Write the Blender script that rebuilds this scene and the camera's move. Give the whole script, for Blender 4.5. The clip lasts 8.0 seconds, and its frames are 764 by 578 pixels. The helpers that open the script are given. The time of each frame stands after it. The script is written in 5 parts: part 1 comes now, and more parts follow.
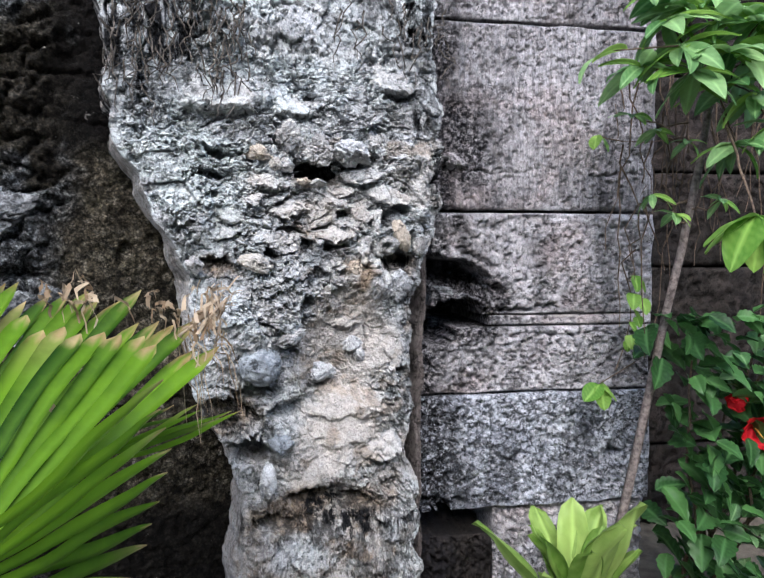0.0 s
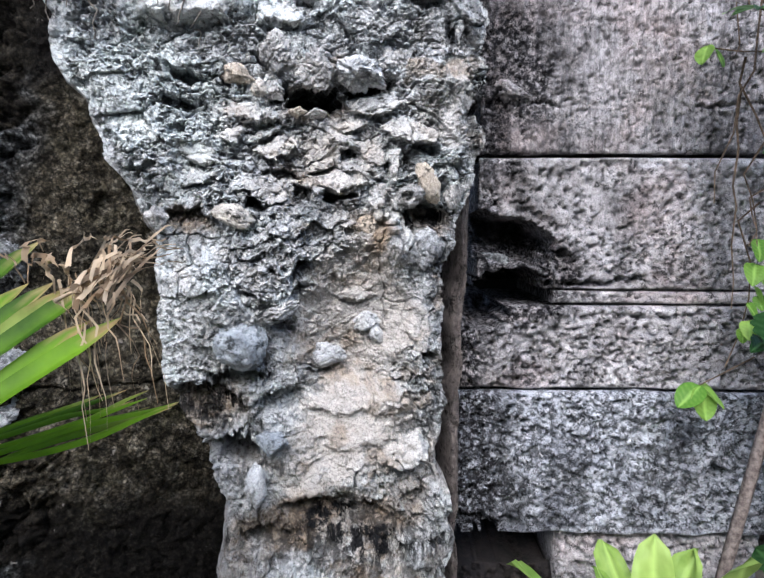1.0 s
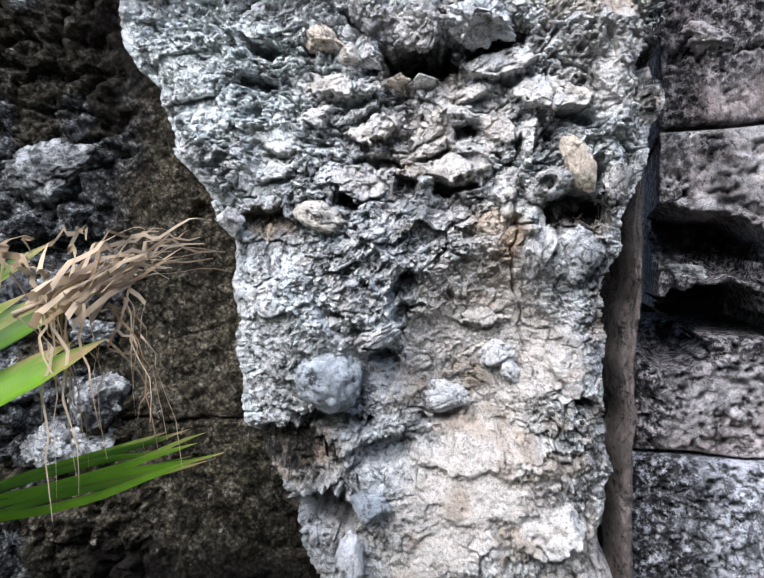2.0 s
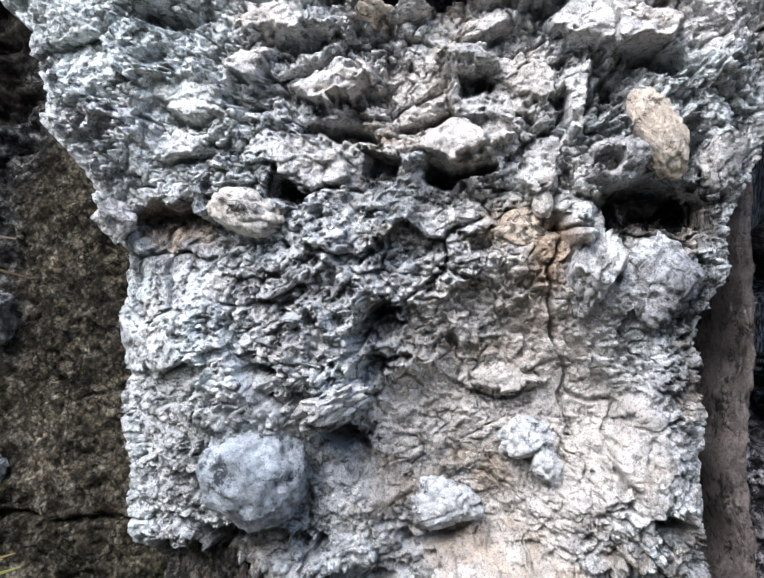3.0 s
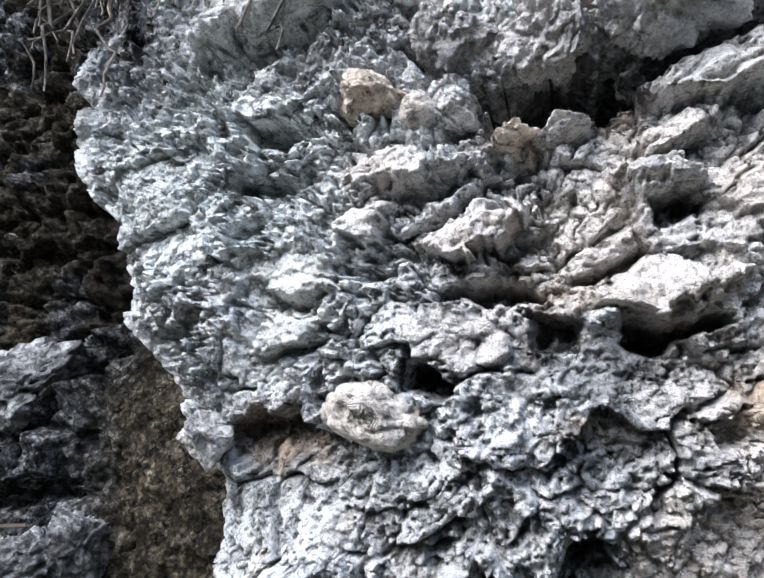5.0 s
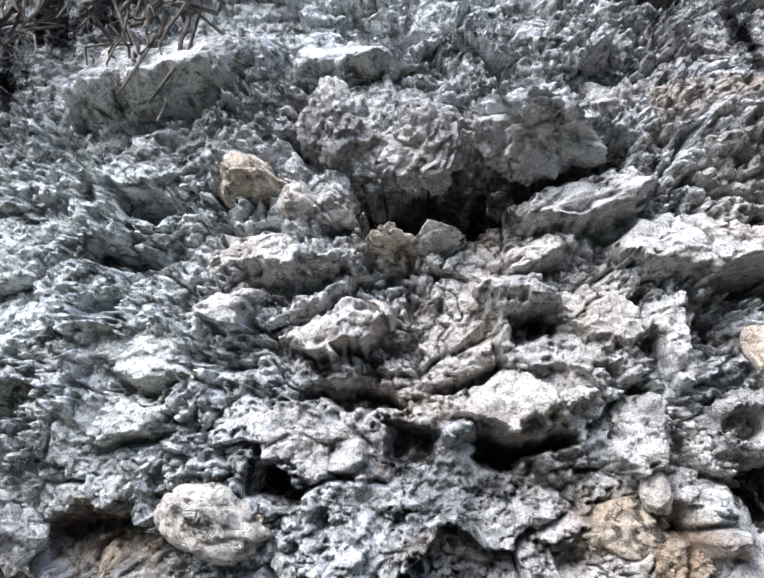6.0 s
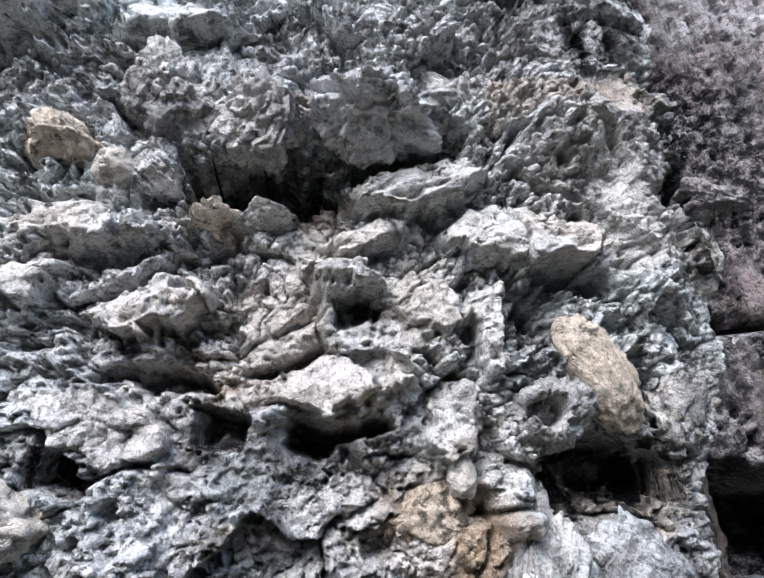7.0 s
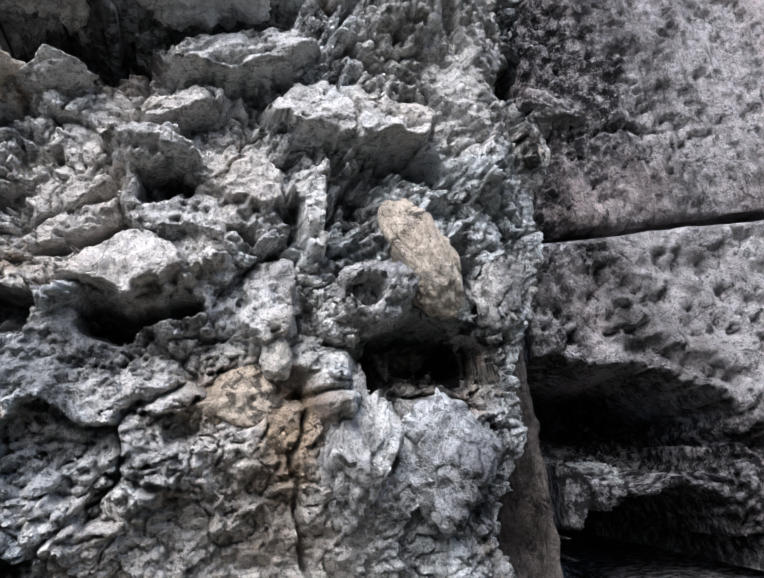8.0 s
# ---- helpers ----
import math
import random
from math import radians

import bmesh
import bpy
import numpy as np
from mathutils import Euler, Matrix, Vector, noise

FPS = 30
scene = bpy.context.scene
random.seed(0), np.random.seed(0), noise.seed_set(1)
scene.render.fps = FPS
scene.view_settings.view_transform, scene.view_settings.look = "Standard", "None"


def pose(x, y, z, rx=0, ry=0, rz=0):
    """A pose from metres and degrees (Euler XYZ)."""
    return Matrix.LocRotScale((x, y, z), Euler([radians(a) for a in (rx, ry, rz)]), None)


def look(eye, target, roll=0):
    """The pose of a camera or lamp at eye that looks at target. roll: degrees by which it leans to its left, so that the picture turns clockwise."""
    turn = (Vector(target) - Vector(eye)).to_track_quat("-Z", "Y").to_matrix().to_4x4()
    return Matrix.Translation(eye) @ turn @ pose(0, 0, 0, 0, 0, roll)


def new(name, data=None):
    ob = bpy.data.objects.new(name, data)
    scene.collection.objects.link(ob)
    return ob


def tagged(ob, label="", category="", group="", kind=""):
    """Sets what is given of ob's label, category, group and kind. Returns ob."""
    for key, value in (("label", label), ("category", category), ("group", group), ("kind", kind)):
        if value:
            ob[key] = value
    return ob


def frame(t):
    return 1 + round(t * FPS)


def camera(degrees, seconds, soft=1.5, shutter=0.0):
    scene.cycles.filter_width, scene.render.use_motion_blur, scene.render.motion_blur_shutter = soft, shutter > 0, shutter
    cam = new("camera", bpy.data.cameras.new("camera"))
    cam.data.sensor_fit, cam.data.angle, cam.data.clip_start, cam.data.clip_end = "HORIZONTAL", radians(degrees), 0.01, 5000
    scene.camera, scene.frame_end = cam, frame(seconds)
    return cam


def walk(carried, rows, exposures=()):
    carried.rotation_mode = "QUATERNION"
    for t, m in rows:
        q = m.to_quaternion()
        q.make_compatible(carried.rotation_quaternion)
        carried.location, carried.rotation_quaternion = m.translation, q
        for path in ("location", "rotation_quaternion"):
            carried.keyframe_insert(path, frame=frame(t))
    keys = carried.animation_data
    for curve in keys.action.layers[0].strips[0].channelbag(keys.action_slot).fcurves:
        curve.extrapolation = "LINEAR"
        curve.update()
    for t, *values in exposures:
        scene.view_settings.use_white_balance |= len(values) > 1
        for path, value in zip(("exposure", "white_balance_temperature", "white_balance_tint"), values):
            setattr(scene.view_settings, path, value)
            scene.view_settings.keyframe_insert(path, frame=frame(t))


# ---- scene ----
cam = camera(63.7, 8.0)
PATH = [
    (0, (0.05, -0.033, 1.469), (0.811, 1.814, 1.359), -0.1),
    (0.5, (0.26, 0.134, 1.435), (0.927, 2.016, 1.324), 2.5),
    (1, (0.451, 0.326, 1.399), (0.884, 2.27, 1.222), 0.2),
    (1.5, (0.613, 0.503, 1.371), (0.638, 2.497, 1.22), 1.6),
    (1.7, (0.642, 0.574, 1.355), (0.53, 2.567, 1.229), 0.9),
    (2.8, (0.665, 1.098, 1.323), (0.48, 3.087, 1.422), -1.8),
    (3, (0.693, 1.176, 1.293), (0.457, 3.157, 1.432), 0.5),
    (3.5, (0.713, 1.269, 1.281), (0.225, 3.203, 1.429), -3.3),
    (4, (0.658, 1.312, 1.279), (0.033, 3.178, 1.634), -6.1),
    (4.2, (0.623, 1.324, 1.302), (-0.025, 3.155, 1.78), -5.7),
    (5.3, (0.606, 1.387, 1.384), (0.153, 3.21, 2.07), -2.1),
    (5.5, (0.609, 1.383, 1.392), (0.253, 3.205, 2.136), -2.2),
    (6, (0.625, 1.388, 1.4), (0.473, 3.198, 2.237), -2.2),
    (6.5, (0.645, 1.4, 1.401), (0.664, 3.207, 2.258), -2.7),
    (7, (0.683, 1.414, 1.394), (0.896, 3.233, 2.198), -4.5),
    (7.5, (0.718, 1.437, 1.378), (1.157, 3.262, 2.069), -6.7),
    (8, (0.736, 1.454, 1.349), (1.332, 3.269, 1.939), -7.4),
]
walk(cam, [(t, look(eye, target, roll)) for t, eye, target, roll in PATH],
     [(0.0, 1.15, 5800, 10), (1.5, 1.35, 5800, 10), (3.7, 1.6, 5800, 10), (6.5, 1.42, 5820, 10), (7.2, 1.28, 5820, 10), (8.0, 1.08, 5800, 10)])

# ---- light ----
SUN_EL, SUN_AZ = 44.0, 205.0
world = bpy.data.worlds.new("sky")
scene.world = world
world.use_nodes = True
wn = world.node_tree.nodes
sky = wn.new("ShaderNodeTexSky")
sky.sky_type, sky.sun_disc = "NISHITA", False
sky.sun_elevation, sky.sun_rotation = radians(SUN_EL), radians(SUN_AZ)
sky.air_density, sky.dust_density, sky.ozone_density = 1.0, 4.0, 1.0
world.node_tree.links.new(sky.outputs[0], wn["Background"].inputs[0])
wn["Background"].inputs[1].default_value = 0.15
sun = new("sun", bpy.data.lights.new("sun", "SUN"))
sun.data.energy, sun.data.angle, sun.data.color = 1.05, radians(40), (1.0, 0.99, 0.98)
sun.matrix_world = look((-0.95, -2.5, 5.8), (0.6, 1.9, 1.3))


# ---- noise ----
def hashed(ix, iy, seed):
    h = (ix.astype(np.int64) * 374761393 + iy.astype(np.int64) * 668265263 + seed * 974634779) & 0xFFFFFFFF
    h = ((h ^ (h >> 13)) * 1274126177) & 0xFFFFFFFF
    h = ((h ^ (h >> 16)) * 2246822519) & 0xFFFFFFFF
    return ((h ^ (h >> 15)) & 0xFFFFFF) / float(0x1000000)


def vnoise(x, y, seed=0):
    """Smooth noise in the plane, -1 to 1."""
    ix, iy = np.floor(x), np.floor(y)
    fx, fy = x - ix, y - iy
    fx, fy = fx * fx * fx * (fx * (fx * 6 - 15) + 10), fy * fy * fy * (fy * (fy * 6 - 15) + 10)
    a, b = hashed(ix, iy, seed), hashed(ix + 1, iy, seed)
    c, d = hashed(ix, iy + 1, seed), hashed(ix + 1, iy + 1, seed)
    return ((a + (b - a) * fx) * (1 - fy) + (c + (d - c) * fx) * fy) * 2 - 1


def fbm(x, y, octaves=4, seed=0, gain=0.5):
    total, amp = 0, 1.0
    for o in range(octaves):
        total = total + amp * vnoise(x * 2 ** o, y * 2 ** o, seed + 17 * o)
        amp *= gain
    return total


def cells(x, y, seed=0, jitter=0.95):
    """Distance to the nearest and second nearest cell point, and the nearest one's random number."""
    ix, iy = np.floor(x), np.floor(y)
    f1, f2, pick = np.full(x.shape, 9.0), np.full(x.shape, 9.0), np.zeros(x.shape)
    for i in (-1, 0, 1):
        for j in (-1, 0, 1):
            cx, cy = ix + i, iy + j
            px = cx + 0.5 + jitter * (hashed(cx, cy, seed) - 0.5)
            py = cy + 0.5 + jitter * (hashed(cx, cy, seed + 5) - 0.5)
            d = np.hypot(px - x, py - y)
            near = d < f1
            f2 = np.where(near, f1, np.minimum(f2, d))
            pick = np.where(near, hashed(cx, cy, seed + 9), pick)
            f1 = np.where(near, d, f1)
    return f1, f2, pick


def shards(x, y, scale, seed, lean=0.8):
    """Broken faces: every cell is a small plane with its own height and lean. Gives the height and the distance to the cell's edge."""
    x, y = x * scale, y * scale
    ix, iy = np.floor(x), np.floor(y)
    f1, f2, h = np.full(x.shape, 9.0), np.full(x.shape, 9.0), np.zeros(x.shape)
    for i in (-1, 0, 1):
        for j in (-1, 0, 1):
            cx, cy = ix + i, iy + j
            dx = x - (cx + 0.5 + 0.95 * (hashed(cx, cy, seed) - 0.5))
            dy = y - (cy + 0.5 + 0.95 * (hashed(cx, cy, seed + 5) - 0.5))
            d = np.hypot(dx, dy)
            near = d < f1
            f2 = np.where(near, f1, np.minimum(f2, d))
            a, b = hashed(cx, cy, seed + 11) - 0.5, hashed(cx, cy, seed + 13) - 0.5
            h = np.where(near, hashed(cx, cy, seed + 9) - 0.5 + 2 * lean * (a * dx + b * dy), h)
            f1 = np.where(near, d, f1)
    return h, f2 - f1


def step(a, b, x):
    t = np.clip((x - a) / (b - a), 0, 1)
    return t * t * (3 - 2 * t)


# ---- materials ----
def node(nt, kind, **sets):
    n = nt.nodes.new(kind)
    for key, value in sets.items():
        n.inputs[key.replace("_", " ")].default_value = value
    return n


class Mat:
    """A node material with short helpers."""

    def __init__(self, name, rough=0.9, coords="Object", shift=True):
        self.m = bpy.data.materials.new(name)
        self.m.use_nodes = True
        self.nt = self.m.node_tree
        self.b = self.nt.nodes["Principled BSDF"]
        self.b.inputs["Roughness"].default_value = rough
        self.b.inputs["Specular IOR Level"].default_value = 0.15
        tc = self.nt.nodes.new("ShaderNodeTexCoord")
        self.co = tc.outputs[coords]
        if shift:
            info = self.nt.nodes.new("ShaderNodeObjectInfo")
            add = self.nt.nodes.new("ShaderNodeVectorMath")
            mul = self.nt.nodes.new("ShaderNodeMath")
            mul.operation = "MULTIPLY"
            mul.inputs[1].default_value = 37.0
            self.link(info.outputs["Random"], mul.inputs[0])
            self.link(self.co, add.inputs[0])
            self.link(mul.outputs[0], add.inputs[1])
            self.co = add.outputs[0]

    def link(self, a, b):
        self.nt.links.new(a, b)

    def stretch(self, x, y, z):
        n = self.nt.nodes.new("ShaderNodeMapping")
        n.inputs["Scale"].default_value = (x, y, z)
        self.link(self.co, n.inputs[0])
        return n.outputs[0]

    def noise(self, scale, detail=5.0, rough=0.6, co=None, distort=0.0):
        n = node(self.nt, "ShaderNodeTexNoise", Scale=scale, Detail=detail, Roughness=rough, Distortion=distort)
        self.link(co or self.co, n.inputs["Vector"])
        return n.outputs[0]

    def voronoi(self, scale, feature="F1", co=None):
        n = node(self.nt, "ShaderNodeTexVoronoi", Scale=scale)
        n.feature = feature
        self.link(co or self.co, n.inputs["Vector"])
        return n.outputs["Distance"]

    def cracked(self, scale, width):
        """Thin dark wandering cracks round uneven cells: 0 in the crack, 1 beside it."""
        n = node(self.nt, "ShaderNodeTexNoise", Scale=scale * 0.8, Detail=5.0, Roughness=0.65)
        self.link(self.co, n.inputs["Vector"])
        sc = self.nt.nodes.new("ShaderNodeVectorMath")
        sc.operation = "SCALE"
        sc.inputs["Scale"].default_value = 1.6 / scale
        self.link(n.outputs[1], sc.inputs[0])
        add = self.nt.nodes.new("ShaderNodeVectorMath")
        self.link(self.co, add.inputs[0])
        self.link(sc.outputs[0], add.inputs[1])
        return self.ramp(self.voronoi(scale, "DISTANCE_TO_EDGE", add.outputs[0]), (width * 0.3, 0.03), (width * 1.4, 1.0))

    def ramp(self, value, *stops):
        n = self.nt.nodes.new("ShaderNodeValToRGB")
        e = n.color_ramp.elements
        while len(e) < len(stops):
            e.new(0.5)
        for el, (p, c) in zip(e, stops):
            el.position = p
            el.color = (c, c, c, 1) if not isinstance(c, tuple) else (*c, 1)
        self.link(value, n.inputs[0])
        return n.outputs[0]

    def mix(self, fac, a, b, blend="MIX"):
        n = self.nt.nodes.new("ShaderNodeMix")
        n.data_type, n.blend_type = "RGBA", blend
        for sock, v in ((n.inputs[0], fac), (n.inputs[6], a), (n.inputs[7], b)):
            if isinstance(v, (int, float)):
                sock.default_value = v
            elif isinstance(v, tuple):
                sock.default_value = (*v, 1)
            else:
                self.link(v, sock)
        return n.outputs[2]

    def attr(self, name):
        n = self.nt.nodes.new("ShaderNodeAttribute")
        n.attribute_name = name
        return n.outputs["Fac"]

    def math(self, op, a, b):
        n = self.nt.nodes.new("ShaderNodeMath")
        n.operation = op
        n.use_clamp = True
        for sock, v in zip(n.inputs, (a, b)):
            if isinstance(v, (int, float)):
                sock.default_value = v
            else:
                self.link(v, sock)
        return n.outputs[0]

    def done(self, color, height=None, strength=0.5, dist=0.004):
        if isinstance(color, tuple):
            self.b.inputs["Base Color"].default_value = (*color, 1)
        else:
            self.link(color, self.b.inputs["Base Color"])
        if height is not None:
            n = node(self.nt, "ShaderNodeBump", Strength=strength, Distance=dist)
            self.link(height, n.inputs["Height"])
            self.link(n.outputs[0], self.b.inputs["Normal"])
        return self.m


def rock_material(name, low, mid, high, warm_low, warm_high, black=0.44, attrs=True, fine=1.0):
    """Weathered limestone: pale crust, grey stone, black lichen specks, warm bare stone where the attribute says so."""
    k = Mat(name, 0.92, shift=not attrs)
    patch = k.noise(7.0 * fine, 7, 0.65, distort=0.4)
    speck = k.noise(42.0 * fine, 6, 0.72, distort=0.6)
    fleck = k.noise(150.0 * fine, 4, 0.7)
    grey = k.ramp(patch, (0.32, low), (0.47, mid), (0.60, high))
    bare = k.ramp(k.noise(16.0 * fine, 6, 0.7), (0.3, warm_low), (0.62, warm_high))
    crust = k.ramp(speck, (black - 0.05, 0.02), (black + 0.01, 0.28), (black + 0.09, 1.0))
    mould = k.ramp(k.noise(15.0 * fine, 8, 0.72, distort=1.0), (0.34, 0.03), (0.41, 0.45), (0.46, 1.0))
    crust = k.mix(0.5, crust, mould, "MULTIPLY")
    col = grey
    if attrs:
        warm = k.attr("warm")
        col = k.mix(k.math("MULTIPLY", warm, k.ramp(patch, (0.2, 0.6), (0.5, 1.0))), grey, bare)
        pale = k.ramp(k.noise(11.0, 6, 0.7), (0.3, (0.60, 0.64, 0.635)), (0.6, (0.68, 0.73, 0.725)))
        col = k.mix(k.math("MULTIPLY", k.attr("crust"), 0.85), col, pale)
        gone = k.math("SUBTRACT", 1.0, warm)
        col = k.mix(k.math("MULTIPLY", gone, 0.85), col, crust, "MULTIPLY")
        col = k.mix(k.math("MULTIPLY", warm, 0.22), col, crust, "MULTIPLY")
        rust = k.ramp(k.noise(30, 5, 0.7), (0.35, (0.11, 0.07, 0.045)), (0.65, (0.44, 0.33, 0.22)))
        col = k.mix(k.math("MULTIPLY", k.attr("rust"), 0.85), col, rust)
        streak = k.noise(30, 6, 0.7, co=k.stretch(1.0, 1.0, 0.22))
        # Near-black streaks: lichen, plus shade painted into the hollows and right flank.
        blackening = k.math("MULTIPLY", k.attr("blackening"), k.ramp(streak, (0.47, 1.0), (0.58, 0.0)))
        col = k.mix(blackening, col, (0.012, 0.012, 0.013))
    else:
        col = k.mix(0.75, col, crust, "MULTIPLY")
    col = k.mix(0.6, col, k.ramp(fleck, (0.34, 0.1), (0.47, 1.0)), "MULTIPLY")
    grain = k.noise(420.0 * fine, 3, 0.7)
    col = k.mix(0.5, col, k.ramp(grain, (0.38, 0.15), (0.47, 1.0)), "MULTIPLY")
    lines = k.cracked(24.0 * fine, 0.03)
    thin = k.cracked(60.0 * fine, 0.05)
    broken = k.ramp(k.noise(9.0, 6, 0.75), (0.52, 0.0), (0.62, 1.0))
    col = k.mix(k.math("MULTIPLY", broken, 0.08), col, lines, "MULTIPLY")
    bits = k.ramp(k.noise(13.0, 6, 0.75), (0.50, 0.0), (0.62, 0.06))
    col = k.mix(bits, col, thin, "MULTIPLY")
    pits = k.ramp(k.voronoi(70.0 * fine), (0.08, 0.0), (0.5, 1.0))
    height = k.mix(0.45, speck, pits)
    height = k.mix(0.3, height, fleck)
    height = k.mix(0.10, height, lines)
    height = k.mix(0.2, height, grain)
    return k.done(col, height, 1.0, 0.011)


M_PIER = rock_material("pier_limestone", (0.42, 0.43, 0.44), (0.57, 0.58, 0.585), (0.63, 0.67, 0.68),
                       (0.48, 0.44, 0.40), (0.61, 0.58, 0.545), black=0.40)
M_STONE = rock_material("rubble_limestone", (0.25, 0.25, 0.25), (0.48, 0.47, 0.46), (0.66, 0.66, 0.64),
                        (0.4, 0.33, 0.25), (0.7, 0.6, 0.5), black=0.36, attrs=False)
M_DARKSTONE = rock_material("dark_lichened_limestone", (0.12, 0.12, 0.13), (0.36, 0.37, 0.38), (0.66, 0.68, 0.69),
                            (0.3, 0.28, 0.25), (0.5, 0.45, 0.4), black=0.44, attrs=False)


# Darker copy of the lichened limestone, with the shade of recesses in its colour.
M_SHADY = rock_material("shaded_lichened_rubble", (0.045, 0.045, 0.048), (0.18, 0.185, 0.19), (0.46, 0.48, 0.49),
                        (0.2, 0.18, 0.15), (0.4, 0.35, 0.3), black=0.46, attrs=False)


def smooth_stone(name, a, b, spots=0.36):
    k = Mat(name, 0.9)
    n = k.noise(18, 8, 0.7, distort=0.5)
    col = k.ramp(n, (0.3, a), (0.62, b))
    sp = k.noise(60, 6, 0.75, distort=0.6)
    crust = k.ramp(k.noise(11, 6, 0.7), (0.48, 0.0), (0.58, 1.0))
    dirt = k.ramp(sp, (spots - 0.05, 0.04), (spots + 0.06, 1.0))
    dirt2 = k.ramp(sp, (0.43, 0.03), (0.52, 1.0))
    col = k.mix(0.85, col, k.mix(crust, dirt, dirt2), "MULTIPLY")
    fleck = k.noise(170, 4, 0.7)
    col = k.mix(0.45, col, k.ramp(fleck, (0.34, 0.3), (0.55, 1.0)), "MULTIPLY")
    lines = k.cracked(26.0, 0.03)
    some = k.ramp(k.noise(14.0, 6, 0.75), (0.50, 0.0), (0.62, 0.08))
    col = k.mix(some, col, lines, "MULTIPLY")
    col = k.mix(0.35, col, k.ramp(k.noise(420, 3, 0.7), (0.36, 0.2), (0.52, 1.0)), "MULTIPLY")
    return k.done(col, k.mix(0.1, k.mix(0.4, sp, fleck), lines), 1.0, 0.010)


M_PALE = smooth_stone("pale_limestone", (0.48, 0.45, 0.40), (0.70, 0.66, 0.60))
M_TAN = smooth_stone("tan_sandstone", (0.48, 0.41, 0.33), (0.76, 0.68, 0.58), 0.41)
M_WHITE = smooth_stone("white_limestone", (0.50, 0.51, 0.52), (0.74, 0.75, 0.76), 0.38)
M_BLUE = smooth_stone("blue_grey_pebble", (0.17, 0.19, 0.215), (0.46, 0.50, 0.54), 0.38)
M_STRIP = smooth_stone("grey_brown_mortar", (0.065, 0.055, 0.05), (0.19, 0.165, 0.155), 0.38)
M_RUST = smooth_stone("rust_stained_stone", (0.34, 0.27, 0.20), (0.64, 0.55, 0.45), 0.4)


def block_material(name, low, high, black, tool, tint=0.35):
    k = Mat(name, 0.9)
    patch = k.noise(5.0, 8, 0.7, distort=0.4)
    speck = k.noise(50, 7, 0.78, distort=0.7)
    fleck = k.noise(160, 4, 0.7)
    comb = k.noise(75, 6, 0.75, co=k.stretch(1.0, 1.0, 0.10))
    col = k.ramp(patch, (0.32, low), (0.62, high))
    pink = k.ramp(k.noise(2.6, 5, 0.65), (0.52, 0.0), (0.66, 1.0))
    col = k.mix(k.math("MULTIPLY", pink, tint), col, (0.60, 0.44, 0.41))
    patchy = k.ramp(k.noise(9, 6, 0.7), (0.42, 0.0), (0.6, 1.0))
    spots = k.mix(patchy, k.ramp(speck, (black - 0.06, 0.02), (black + 0.01, 1.0)), k.ramp(speck, (black - 0.01, 0.02), (black + 0.07, 1.0)))
    col = k.mix(0.85, col, spots, "MULTIPLY")
    col = k.mix(tool, col, k.ramp(comb, (0.40, 0.06), (0.55, 1.0)), "MULTIPLY")
    col = k.mix(0.5, col, k.ramp(fleck, (0.34, 0.25), (0.56, 1.0)), "MULTIPLY")
    col = k.mix(0.55, col, k.ramp(k.noise(400, 3, 0.7), (0.38, 0.15), (0.48, 1.0)), "MULTIPLY")
    thin = k.cracked(34.0, 0.05)
    col = k.mix(0.10 * (1 - tool), col, thin, "MULTIPLY")
    # Near-black mix: black stains, and the painted shade of the hole.
    col = k.mix(k.math("MULTIPLY", k.attr("blackening"), k.ramp(k.noise(55, 6, 0.75), (0.46, 1.0), (0.62, 0.15))), col, (0.012, 0.011, 0.013))
    stains = k.ramp(k.noise(5.5, 6, 0.65, co=k.stretch(1.0, 1.0, 0.22)), (0.36, 0.10), (0.50, 1.0))
    col = k.mix(0.5, col, stains, "MULTIPLY")
    height = k.mix(0.3, k.mix(tool, speck, comb), fleck)
    height = k.mix(0.10, height, thin)
    return k.done(col, height, 1.0, 0.014)


M_BLOCK = block_material("tooled_grey_block", (0.33, 0.31, 0.32), (0.60, 0.575, 0.595), 0.41, 0.5)
M_BLOCK_ROUGH = block_material("rough_grey_block", (0.42, 0.40, 0.415), (0.80, 0.775, 0.80), 0.43, 0.1)
M_BLOCK_BLUE = block_material("lichened_blue_grey_block", (0.42, 0.44, 0.51), (0.76, 0.79, 0.86), 0.485, 0.08, 0.0)
# Near-black colour that stands in for shade in recesses and gaps.
M_BLOCK_DARK = block_material("shade_black_block", (0.018, 0.016, 0.014), (0.06, 0.05, 0.044), 0.45, 0.2, 0.05)


